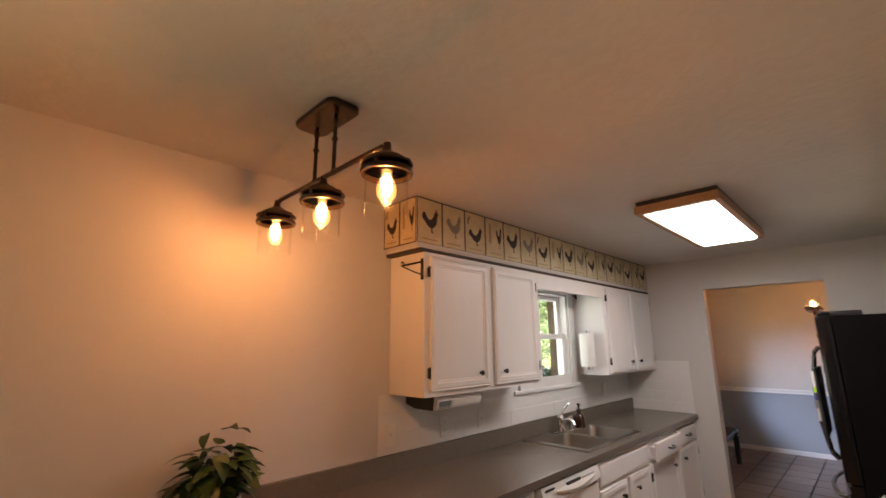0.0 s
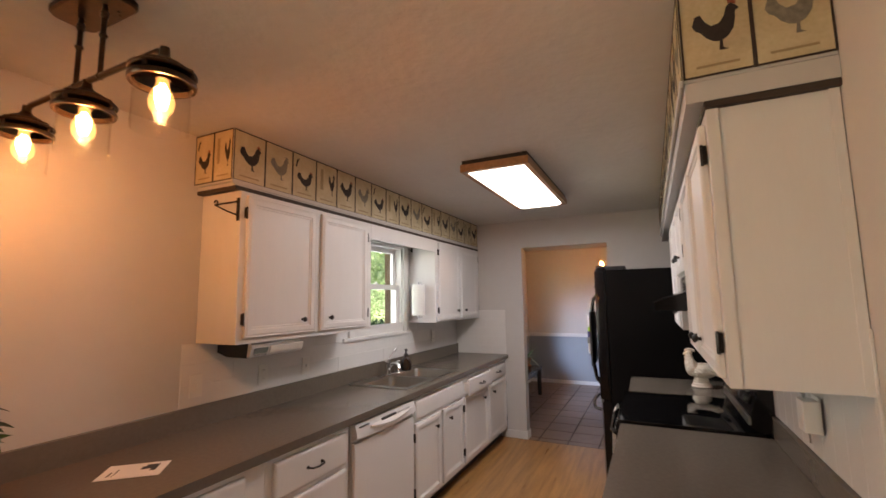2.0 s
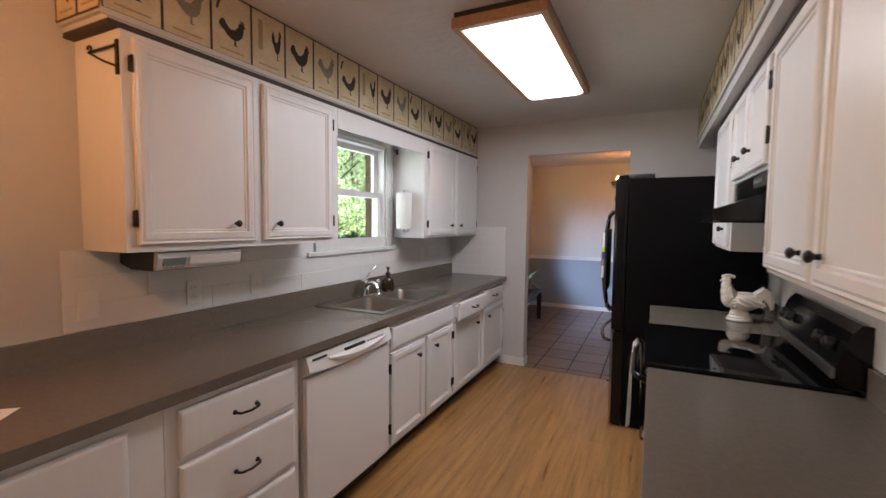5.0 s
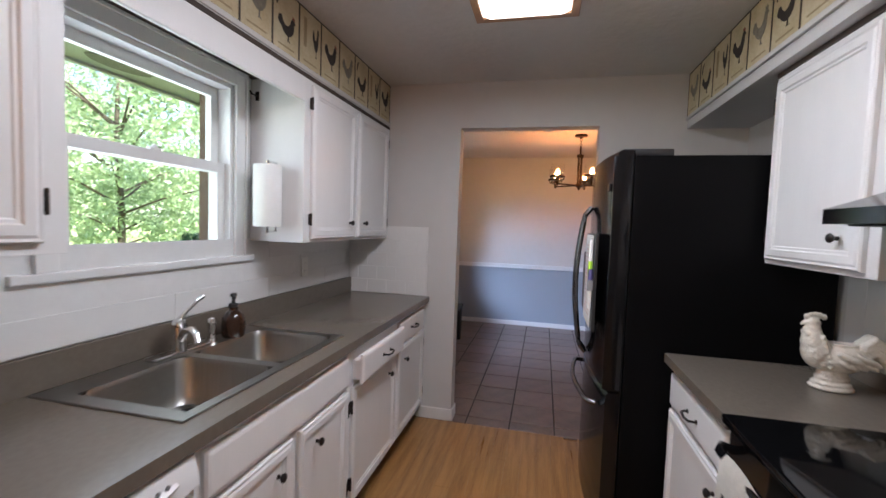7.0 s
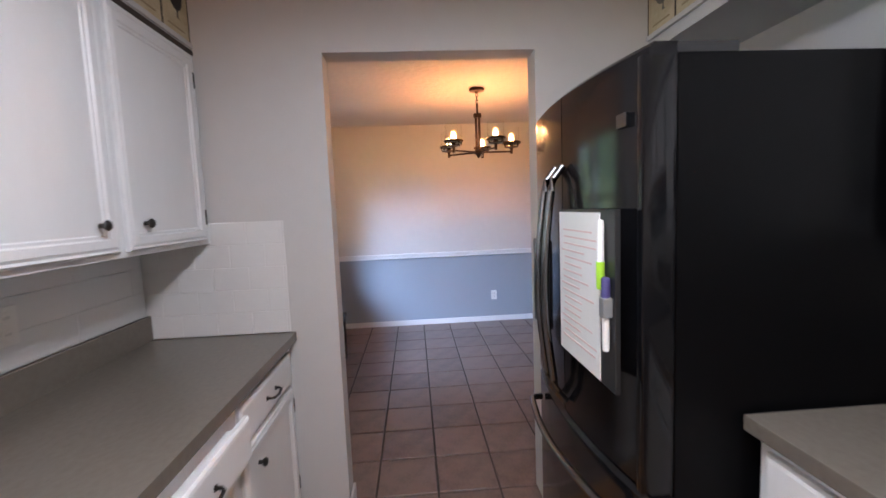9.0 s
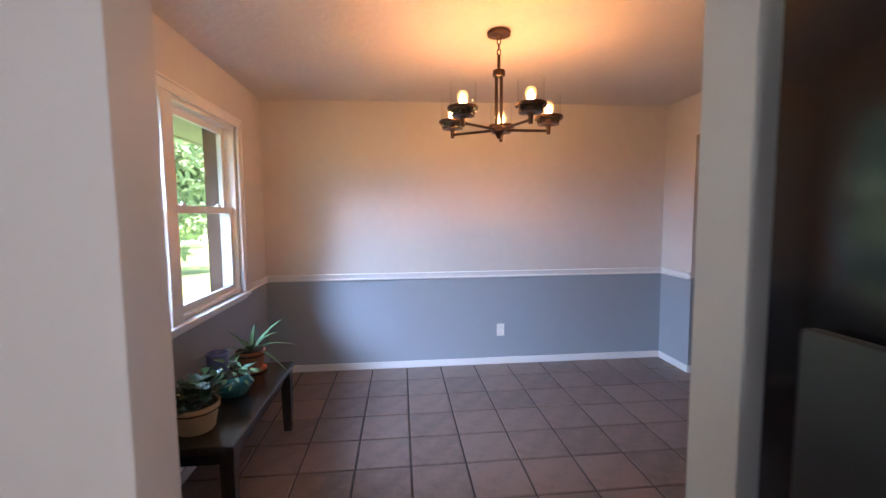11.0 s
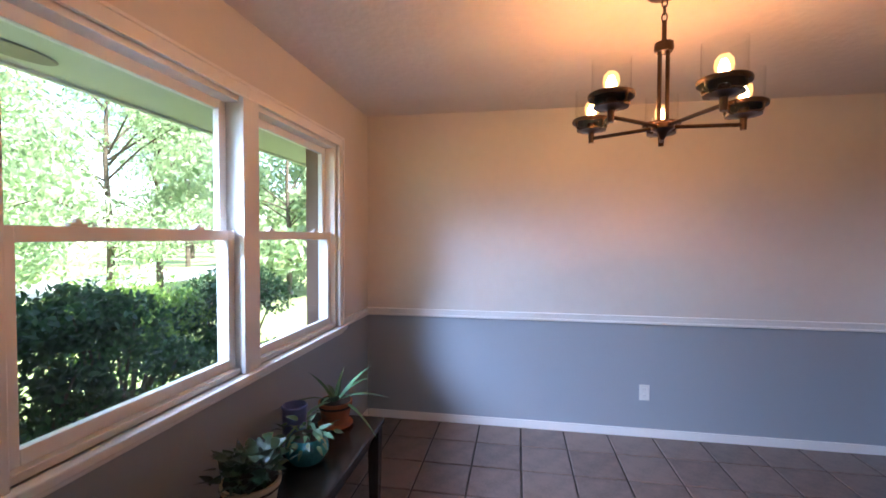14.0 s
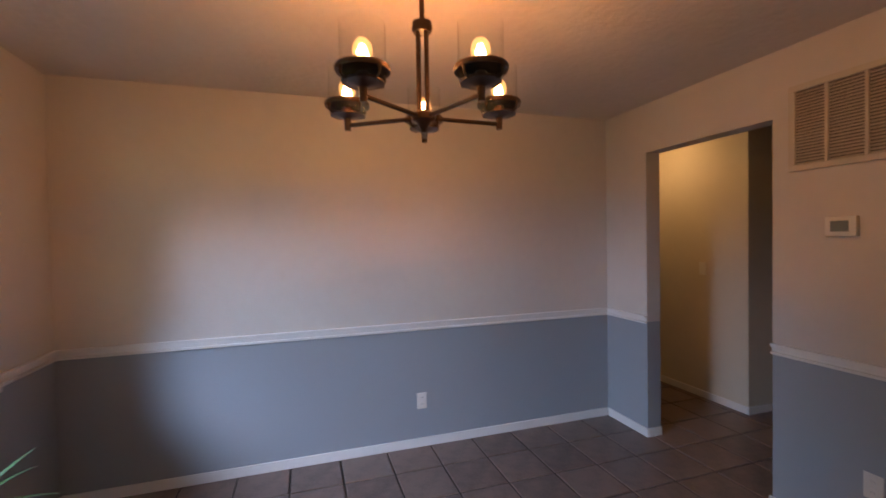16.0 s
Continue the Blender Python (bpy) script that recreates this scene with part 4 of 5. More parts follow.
bm = tube(bmesh.new(), [(0.05, -0.332, 0.835), (0.05, -0.365, 0.845), (0.09, -0.385, 0.848), (W / 2, -0.392, 0.85), (W - 0.09, -0.385, 0.848), (W - 0.05, -0.365, 0.845), (W - 0.05, -0.332, 0.835)], 0.013, 10)
part("oven_handle", bm, M_black, od, "", True)
part("storage_drawer", one_box(0.008, W - 0.008, -0.328, -0.301, 0.065, 0.232, bevel=0.006), M_black, st)
# towel over the oven handle
bm = bmesh.new()
grid = []
for i in range(9):
    row = []
    for j, (y, z) in enumerate(((-0.365, 0.60), (-0.368, 0.75), (-0.374, 0.845), (-0.392, 0.868), (-0.409, 0.845), (-0.412, 0.75), (-0.414, 0.62), (-0.416, 0.47))):
        u = i / 8
        row.append(bm.verts.new((3.44 - 0.15 - 0.20 * u, -(y - 0.004 * math.sin(u * 14) * (j > 3) * (j - 3) * 0.6), z + 0.006 * math.sin(u * 5))))
    grid.append(row)
for a, b in zip(grid, grid[1:]):
    for j in range(7):
        bm.faces.new((a[j], a[j + 1], b[j + 1], b[j]))
bmesh.ops.solidify(bm, geom=bm.faces[:], thickness=0.004)
tw = tagged(part("kitchen_towel", bm, M_towel, None, "", True), "cream cotton towel with a printed cockerel on the oven handle", "towel")
pr = part("print", flat(COCK, 0, 0, 0.11, 0.14, 0), M_cock, tw)
pr.matrix_basis = pose(3.245, 0.421, 0.685, 0, 0, 180)

# ceramic cockerel
def blob(bm, c, r, m=None):
    g = bmesh.ops.create_uvsphere(bm, u_segments=16, v_segments=10, radius=1)
    bmesh.ops.transform(bm, matrix=Matrix.Translation(c) @ (m or Matrix()) @ Matrix.Diagonal((*r, 1)), verts=g["verts"])


bm = bmesh.new()
for q, e in ((0.078, 0.008), (0.070, 0.022), (0.060, 0.042)):
    blob(bm, (-0.005, 0, e), (q, q * 0.72, 0.018))
blob(bm, (-0.005, 0, 0.055), (0.052, 0.042, 0.045))
blob(bm, (0.005, 0, 0.112), (0.098, 0.062, 0.054))
blob(bm, (0.020, 0, 0.132), (0.080, 0.058, 0.036))
blob(bm, (-0.065, 0, 0.135), (0.050, 0.050, 0.062))
tube(bm, [(-0.060, 0, 0.13), (-0.080, 0, 0.175), (-0.083, 0, 0.212), (-0.083, 0, 0.232)], [0.050, 0.041, 0.029, 0.024], 14)
blob(bm, (-0.084, 0, 0.236), (0.028, 0.022, 0.022))
tube(bm, [(-0.104, 0, 0.238), (-0.118, 0, 0.233), (-0.126, 0, 0.226)], [0.011, 0.007, 0.002], 8)
for k in range(5):
    blob(bm, (-0.106 + 0.015 * k, 0, 0.258 + 0.008 * math.sin(k * 0.75)), (0.010, 0.007, 0.012))
blob(bm, (-0.107, 0, 0.208), (0.010, 0.009, 0.016))
# rim of the planter's mouth
tube(bm, [(0.022 + 0.046 * math.cos(a), 0.030 * math.sin(a), 0.164) for a in [j * math.pi / 10 for j in range(21)]], 0.007, 8)
# tail feathers in an arch that ends low
for k in range(13):
    q, w = (k % 5) / 4, 0.013 * (k % 3 - 1)
    pts = [(0.060, 0.5 * w, 0.115 - 0.02 * q), (0.085 + 0.006 * q, w, 0.165 - 0.035 * q), (0.118 + 0.004 * q, 1.3 * w, 0.192 - 0.045 * q), (0.152, 1.3 * w, 0.172 - 0.05 * q), (0.165, w, 0.130 - 0.045 * q), (0.158, 0.8 * w, 0.095 - 0.02 * q)]
    tube(bm, pts, [0.022, 0.020, 0.018, 0.016, 0.012, 0.006], 10)
for s in (-1, 1):
    for k in range(6):
        blob(bm, (0.005 + 0.020 * k, s * (0.058 - 0.003 * k), 0.128 - 0.006 * (k % 3)), (0.030, 0.011, 0.010), pose(0, 0, 0, 0, 28, 0))
        blob(bm, (0.000 + 0.020 * k, s * (0.056 - 0.003 * k), 0.104 - 0.005 * (k % 2)), (0.026, 0.011, 0.009), pose(0, 0, 0, 0, 28, 0))
    for k in range(7):
        for j in range(3):
            blob(bm, (-0.106 + 0.022 * j + 0.004 * k, s * (0.024 + 0.011 * j) * (0.8 + 0.05 * k), 0.200 - 0.017 * k - 0.004 * j), (0.006, 0.007, 0.010), pose(0, 0, 0, 0, 20, 0))
ck = part("ceramic_cockerel", bm, M_cream, None, "", True)
ck.matrix_basis = pose(3.82, -0.130, TOP + 0.001, 0, 0, -92) @ Matrix.Diagonal((0.87, 0.97, 0.97, 1))
tagged(ck, "cream glazed ceramic cockerel planter on the worktop", "figurine")
rm = ck.modifiers.new("blend", "REMESH")
rm.mode, rm.voxel_size, rm.use_smooth_shade = "VOXEL", 0.0030, True
sm = ck.modifiers.new("soften", "SMOOTH")
sm.factor, sm.iterations = 0.4, 1

# plugs and cord by the south wall
wall_plate("wall_outlet", pose(2.05, WALL_S + 0.012, 1.16, 0, 0, 180), "white duplex outlet on the tiled backsplash", "o")
ad = thing("power_adapter", pose(2.03, WALL_S + 0.02, 1.16, 0, 0, 180), "white plug-in power adapter with a looped cord", "adapter")
part("adapter_body", one_box(-0.035, 0.035, -0.045, 0, -0.05, 0.05, bevel=0.006), M_plastic, ad, "", True)
part("cord", tube(bmesh.new(), [(0, -0.03, 0.05), (-0.02, -0.04, 0.10), (-0.05, -0.03, 0.11), (-0.06, -0.015, 0.06), (-0.06, -0.012, -0.02), (-0.055, -0.012, -0.10)], 0.003, 6), M_greyplastic, ad, "", True)

# ---- fridge ----
FR0, FR1 = 4.125, 5.035
fr = thing("fridge", pose(FR1, 0, 0, 0, 0, 180), "black french-door fridge with a bottom freezer drawer", "fridge")
FW = FR1 - FR0
part("body", one_box(0.004, FW - 0.004, -0.50, 0.30, 0.012, 1.775, bevel=0.004), M_blackside, fr, "black textured cabinet")
for s in (0.06, FW - 0.06):
    part("foot", one_box(s - 0.03, s + 0.03, -0.48, 0.25, 0, 0.012), M_blackmatte, fr)
def bow(x0, x1, z0, z1, mid, half, base, rise, n=10, back=-0.506):
    """A door with a bowed front."""
    bm = bmesh.new()
    cols = []
    for i in range(n + 1):
        x = x0 + (x1 - x0) * i / n
        y = -(base + rise * (1 - ((x - mid) / half) ** 2))
        e = 0.012
        cols.append([bm.verts.new(p) for p in ((x, back, z0), (x, y + e, z0), (x, y, z0 + e), (x, y, z1 - e), (x, y + e, z1), (x, back, z1))])
    for a, b in zip(cols, cols[1:]):
        for k in range(6):
            bm.faces.new((a[k], a[(k + 1) % 6], b[(k + 1) % 6], b[k]))
    bm.faces.new(cols[0]), bm.faces.new(cols[-1][::-1])
    return bm


mid, half = FW / 2, FW / 2
part("door", bow(0.0, mid - 0.003, 0.70, 1.797, mid, half, 0.572, 0.046), M_black, fr, "", True)
dr = part("door", bow(mid + 0.003, FW, 0.70, 1.797, mid, half, 0.572, 0.046), M_black, fr, "", True)
part("freezer_drawer", bow(0.0, FW, 0.012, 0.692, mid, half, 0.572, 0.046, 16), M_black, fr, "", True)
part("edge_strip", one_box(FW - 0.026, FW + 0.001, -0.588, -0.510, 0.705, 1.77, bevel=0.006), M_black, dr, "dark steel door edge", True)
for x in (mid - 0.035, mid + 0.035):
    pts = [(x, -0.628, 0.76), (x, -0.66, 0.80)] + [(x, -0.668 - 0.028 * math.sin(math.pi * k / 8), 0.84 + 0.64 * k / 8) for k in range(9)] + [(x, -0.66, 1.52), (x, -0.628, 1.56)]
    part("door_handle", tube(bmesh.new(), pts, 0.013, 12), M_handle, fr, "long bowed dark metal handle", True)
pts = [(0.10, -0.60, 0.60), (0.11, -0.635, 0.605)] + [(0.13 + (FW - 0.26) * k / 8, -0.648 - 0.035 * math.sin(math.pi * k / 8), 0.61) for k in range(9)] + [(FW - 0.11, -0.635, 0.605), (FW - 0.10, -0.60, 0.60)]
part("drawer_handle", tube(bmesh.new(), pts, 0.013, 12), M_handle, fr, "long bowed dark metal handle", True)
for x in (0.08, FW - 0.12):
    part("hinge_cap", one_box(x - 0.07, x + 0.10, -0.55, -0.34, 1.776, 1.806, bevel=0.006), M_blackmatte, fr, "black plastic hinge cover", True)
part("badge", one_box(FW - 0.11, FW - 0.06, -0.598, -0.588, 1.62, 1.655, bevel=0.002), M_handle, dr)
part("water_dispenser", one_box(0.10, 0.28, -0.625, -0.60, 0.95, 1.30, bevel=0.01), M_blackmatte, fr, "matte black water dispenser recess", True)

wb = thing("memo_board", pose(4.325, 0.634, 1.19, 0, 0, 180), "white memo board with red handwriting on the fridge door", "memo board")
part("backing", one_box(-0.20, 0.19, -0.014, 0, -0.225, 0.230, bevel=0.003), M_blackmatte, wb)
pg = part("sheet", one_box(-0.185, 0.115, -0.018, -0.0145, -0.22, 0.222), M_paper, wb, "white writing sheet")
pg.location = (-0.005, 0, 0)
random.seed(5)
for i in range(17):
    x = -0.165 + random.random() * 0.03
    part("writing_line", one_box(x, x + 0.12 + random.random() * 0.13, -0.0192, -0.0182, 0.166 - i * 0.021, 0.1705 - i * 0.021), M_pink, pg)
mk = thing("marker_pen", pose(4.325 - 0.135, 0.66, 1.36, 0, 0, 180), "lime green marker pen clipped to the board", "marker")
part("barrel", lathe(bmesh.new(), [(0.008, -0.13), (0.009, -0.12), (0.009, 0.03), (0.006, 0.035)], 12), M_paper, mk, "", True)
part("cap", lathe(bmesh.new(), [(0.010, -0.075), (0.0105, -0.07), (0.0105, -0.135), (0.008, -0.14)], 12), M_lime, mk, "lime green cap", True)
mk = thing("marker_pen", pose(4.325 - 0.165, 0.66, 1.22, 0, 0, 180), "white marker pen with a violet end in a clip", "marker")
part("barrel", lathe(bmesh.new(), [(0.008, -0.15), (0.009, -0.14), (0.009, 0.0), (0.006, 0.006)], 12), M_paper, mk, "", True)
part("cap", lathe(bmesh.new(), [(0.0105, -0.03), (0.011, -0.025), (0.011, 0.03), (0.008, 0.035)], 12), M_violet, mk, "violet cap", True)
part("clip", one_box(-0.014, 0.014, -0.012, 0.012, -0.065, -0.015, bevel=0.003), M_greyplastic, mk, "grey clip")

# ---- lamps ----
pl = thing("ceiling_light", pose(3.40, 1.0, CEIL), "oak-framed fluorescent ceiling light, switched on", "ceiling light")
bm = bmesh.new()
for q in ((-0.665, 0.665, -0.225, -0.190), (-0.665, 0.665, 0.190, 0.225), (-0.665, -0.625, -0.190, 0.190), (0.625, 0.665, -0.190, 0.190)):
    box(bm, *q, -0.078, -0.028, bevel=0.004)
part("frame", bm, M_oak, pl, "oak frame")
part("mounting_tray", one_box(-0.655, 0.655, -0.215, 0.215, -0.0278, -0.001), M_blackmatte, pl)
bm = bmesh.new()
loops = []
for inset, z in ((0, -0.060), (0, -0.076), (0.014, -0.088), (0.03, -0.090)):
    x, y = 0.622 - inset, 0.187 - inset
    loops.append([bm.verts.new(p) for p in ((x, y - 0.02, z), (x - 0.02, y, z), (-x + 0.02, y, z), (-x, y - 0.02, z), (-x, -y + 0.02, z), (-x + 0.02, -y, z), (x - 0.02, -y, z), (x, -y + 0.02, z))])
for a, b in zip(loops, loops[1:]):
    for i in range(8):
        j = (i + 1) % 8
        bm.faces.new((a[i], a[j], b[j], b[i]))
bm.faces.new(loops[-1])
df = part("diffuser", bm, M_panel, pl, "glowing white acrylic diffuser", True)
df.visible_shadow = False


def lamp_head(parent, at, down, power, r=0.064):
    """A bronze cap with open rings, a clear glass cylinder and a filament bulb; down: hangs mouth down."""
    s = -1 if down else 1
    x, y, z = at
    k = 1.0 if down else 0.42
    bm = lathe(bmesh.new(), [(0.011, -0.058 * s), (0.013, -0.036 * k * s), (0.022, -0.026 * k * s), (0.044, -0.014 * k * s), (r * 0.90, -0.004 * s), (r * 0.90, 0.001 * s), (0.024, 0.002 * s), (0.019, 0.006 * s), (0.018, 0.030 * s)], 28, at)
    cap = part("cap", bm, M_bronze, parent, "", True)
    for h, t in ((0.012, 0.0045), (0.037, 0.0075)) if down else ((0.036, 0.0085),):
        prof = [(r + 0.004, h - t), (r + 0.011, h - t), (r + 0.0135, h - 0.4 * t), (r + 0.0135, h + 0.4 * t), (r + 0.011, h + t), (r + 0.004, h + t), (r + 0.004, h - t)]
        part("ring", lathe(bmesh.new(), [(q, e * s) for q, e in prof], 32, at), M_bronze, cap, "", True)
    for k in range(4):
        a = k * math.pi / 2 + 0.5
        bm = bmesh.new()
        tube(bm, [(x + q * math.cos(a), y + q * math.sin(a), z + e * s) for q, e in ((r * 0.8, -0.004), (r + 0.007, 0.004), (r + 0.009, 0.012), (r + 0.009, 0.043))], 0.0035, 6)
        lathe(bm, [(0.006, 0.018 * s), (0.007, 0.024 * s), (0.006, 0.030 * s)], 8, (x + (r + 0.009) * math.cos(a), y + (r + 0.009) * math.sin(a), z))
        part("ring_post", bm, M_bronze, cap)
    g = part("glass_shade", lathe(bmesh.new(), [(r - 0.004, 0.003 * s), (r, 0.02 * s), (r, 0.165 * s), (r - 0.002, 0.166 * s), (r - 0.003, 0.02 * s), (r - 0.005, 0.005 * s)], 32, at), M_shade, parent, "clear glass cylinder", True)
    g.visible_shadow = False
    b = part("bulb", lathe(bmesh.new(), [(0.013, 0.030 * s), (0.015, 0.046 * s), (0.024, 0.066 * s), (0.030, 0.088 * s), (0.027, 0.108 * s), (0.015, 0.123 * s), (0.001, 0.128 * s)], 20, at), M_bulbglass, parent, "amber glass bulb, lit", True)
    b.visible_shadow = False
    for k in range(4):
        a = k * math.pi / 2
        c, d = math.cos(a), math.sin(a)
        w = part("filament", tube(bmesh.new(), [(x + q * c, y + q * d, z + e * s) for q, e in ((0.004, 0.042), (0.013, 0.060), (0.012, 0.084), (0.006, 0.108))], [0.004, 0.006, 0.006, 0.003], 6), M_bulb, b, "glowing filament", True)
        w.visible_shadow = False
    m = parent.matrix_basis @ Matrix.Translation((x, y, z + 0.085 * s))
    lamp("bulb_light", "POINT", power, WARM, m, 0.010)


PX, PY = 0.86, 1.605
pn = thing("pendant_light", pose(PX, PY, CEIL), "bronze linear pendant with three clear glass shades, lit", "pendant light")
bm = bmesh.new()
loops = []
for inset, z in ((0.006, -0.001), (0, -0.006), (0, -0.020), (0.006, -0.026)):
    ring = []
    for cx, cy, a0 in ((0.03, 0.10, 0), (-0.03, 0.10, 90), (-0.03, -0.10, 180), (0.03, -0.10, 270)):
        for k in range(5):
            a = radians(a0 + 22.5 * k)
            ring.append(bm.verts.new((cx + (0.035 - inset) * math.cos(a), cy + (0.035 - inset) * math.sin(a), z)))
    loops.append(ring)
for a, b in zip(loops, loops[1:]):
    for i in range(20):
        j = (i + 1) % 20
        bm.faces.new((a[i], a[j], b[j], b[i]))
bm.faces.new(loops[-1])
bm.faces.new(loops[0])
part("ceiling_plate", bm, M_bronze, pn, "rounded bronze ceiling plate", True)
BARZ = -0.245
for y in (-0.065, 0.065):
    bm = tube(bmesh.new(), [(0, y, -0.026), (0, y, BARZ)], 0.007, 10)
    for z in (-0.05, -0.06, -0.12, BARZ):
        lathe(bm, [(0.008, z - 0.008), (0.012, z), (0.008, z + 0.008)], 10, (0, y, 0))
    part("stem", bm, M_bronze, pn, "", True)
HZ = BARZ - 0.055
part("bar", tube(bmesh.new(), [(0, -0.365, HZ + 0.035), (0, -0.362, BARZ - 0.015), (0, -0.34, BARZ), (0, 0.34, BARZ), (0, 0.362, BARZ - 0.015), (0, 0.365, HZ + 0.035)], 0.009, 10), M_bronze, pn, "", True)
part("drop_stem", tube(bmesh.new(), [(0, 0, BARZ), (0, 0, HZ + 0.04)], 0.009, 10), M_bronze, pn, "", True)
for y in (-0.365, 0.0, 0.365):
    lamp_head(pn, (0, y, HZ), True, PENDANT_W)

CX, CY = 6.90, 0.54
chd = thing("chandelier", pose(CX, CY, CEIL), "bronze five-arm chandelier with clear glass shades, lit", "chandelier")
part("ceiling_plate", lathe(bmesh.new(), [(0.062, -0.001), (0.066, -0.006), (0.064, -0.022), (0.020, -0.028), (0.010, -0.04)], 28), M_bronze, chd, "", True)
for k in range(3):
    bm = bmesh.new()
    pts = [(0.010 * math.cos(a) * (1 if k % 2 else 0), 0.010 * math.cos(a) * (0 if k % 2 else 1), -0.055 - 0.028 * k + 0.018 * math.sin(a)) for a in [j * math.pi / 5 for j in range(11)]]
    tube(bm, pts, 0.0028, 6)
    part("chain_link", bm, M_bronze, chd)
part("stem", tube(bmesh.new(), [(0, 0, -0.125), (0, 0, -0.225)], 0.009, 10), M_bronze, chd, "", True)
part("upper_hub", lathe(bmesh.new(), [(0.010, -0.205), (0.034, -0.21), (0.036, -0.235), (0.030, -0.245)], 20), M_bronze, chd, "", True)
for k in range(4):
    a = k * math.pi / 2 + 0.4
    part("column_rod", tube(bmesh.new(), [(0.020 * math.cos(a), 0.020 * math.sin(a), -0.24), (0.020 * math.cos(a), 0.020 * math.sin(a), -0.525)], 0.007, 8), M_bronze, chd, "", True)
part("lower_hub", lathe(bmesh.new(), [(0.030, -0.515), (0.042, -0.525), (0.042, -0.545), (0.022, -0.555), (0.014, -0.57), (0.006, -0.585)], 20), M_bronze, chd, "", True)
for k in range(5):
    a = radians(-16 + 72 * k)
    R = 0.292
    part("arm", tube(bmesh.new(), [(0.03 * math.cos(a), 0.03 * math.sin(a), -0.535), (R * math.cos(a), R * math.sin(a), -0.535), (R * math.cos(a), R * math.sin(a), -0.53)], 0.008, 8), M_bronze, chd, "", True)
    lamp_head(chd, (R * math.cos(a), R * math.sin(a), -0.497), False, CHANDELIER_W, 0.068)

# ---- dining room wall fittings ----
vt = thing("return_air_vent", pose(6.77, D_S + 0.001, 2.01, 0, 0, 180), "cream return-air grille high on the wall", "vent")
VW, VH = 0.245, 0.215
part("backing", one_box(-VW + 0.01, VW - 0.01, -0.004, -0.001, -VH + 0.01, VH - 0.01), M_vent_dark, vt)
bm = bmesh.new()
for q in ((-VW, VW, -VH, -VH + 0.03), (-VW, VW, VH - 0.03, VH), (-VW, -VW + 0.03, -VH + 0.03, VH - 0.03), (VW - 0.03, VW, -VH + 0.03, VH - 0.03), (-0.085, -0.070, -VH + 0.03, VH - 0.03), (0.070, 0.085, -VH + 0.03, VH - 0.03)):
    box(bm, q[0], q[1], -0.018, -0.004, q[2], q[3], bevel=0.003)
part("frame", bm, M_vent, vt)
for i in range(24):
    z = -VH + 0.036 + i * 0.0152
    s = part("slat", one_box(-VW + 0.03, VW - 0.03, -0.007, 0.007, -0.001, 0.001), M_vent, vt)
    s.matrix_basis = pose(0, -0.0095, z, 40)
th = thing("thermostat", pose(6.785, D_S + 0.001, 1.512, 0, 0, 180), "white wall thermostat with a grey display", "thermostat")
part("housing", one_box(-0.062, 0.062, -0.028, 0, -0.046, 0.046, bevel=0.006), M_plastic, th, "", True)
part("display", one_box(-0.038, 0.034, -0.030, -0.0275, -0.024, 0.026, bevel=0.001), M_lcd, th)

# ---- bench and plants ----
BX, BYY = 6.86, 2.035
bn = thing("bench", pose(BX, BYY, 0), "black stained wooden bench under the window", "bench")
part("seat", one_box(-0.54, 0.54, -0.205, 0.205, 0.415, 0.450, bevel=0.008), M_bench, bn)
bm = bmesh.new()
for q in ((-0.49, 0.49, -0.17, -0.15), (-0.49, 0.49, 0.15, 0.17), (-0.49, -0.47, -0.15, 0.15), (0.47, 0.49, -0.15, 0.15)):
    box(bm, *q, 0.345, 0.414)
part("apron", bm, M_bench, bn)
for sx in (-1, 1):
    for sy in (-1, 1):
        bm = bmesh.new()
        x, y = sx * 0.485, sy * 0.165
        prof = [(0.024, 0), (0.028, 0.15), (0.030, 0.30), (0.032, 0.414)]
        rings = [[bm.verts.new((x + a * r, y + b * r, z)) for a, b in ((-1, -1), (1, -1), (1, 1), (-1, 1))] for r, z in prof]
        for a, b in zip(rings, rings[1:]):
            for i in range(4):
                bm.faces.new((a[i], a[(i + 1) % 4], b[(i + 1) % 4], b[i]))
        bm.faces.new(rings[0]), bm.faces.new(rings[-1])
        part("leg", bm, M_bench, bn)


def leaf_mesh(name, mat, length, width, n=5, bend=0.25, heart=0.0):
    me = bpy.data.meshes.new(name)
    vs, fs = [], []
    for i in range(n + 1):
        u = i / n
        w = width * math.sin(math.pi * min(1, (u * (1 - heart) + heart) ** 0.7)) if i < n else 0.0005
        z = -bend * length * u * u
        vs += [(-w / 2, u * length, z + 0.12 * w), (0, u * length, z), (w / 2, u * length, z + 0.12 * w)]
    for i in range(n):
        a = 3 * i
        fs += [(a, a + 1, a + 4, a + 3), (a + 1, a + 2, a + 5, a + 4)]
    me.from_pydata(vs, [], fs)
    me.materials.append(mat)
    me.shade_smooth()
    return me


def plant(name, m, pot_profile, pot_mat, label, pot_label):
    p = thing(name, m, label, "potted plant")
    part("pot", lathe(bmesh.new(), pot_profile, 28), pot_mat, p, pot_label, True)
    r, h = pot_profile[-1][0], pot_profile[-1][1]
    part("soil", lathe(bmesh.new(), [(r * 0.98, h - 0.03), (r * 0.9, h + 0.002), (0.001, h + 0.006)], 20), M_soil, p)
    return p


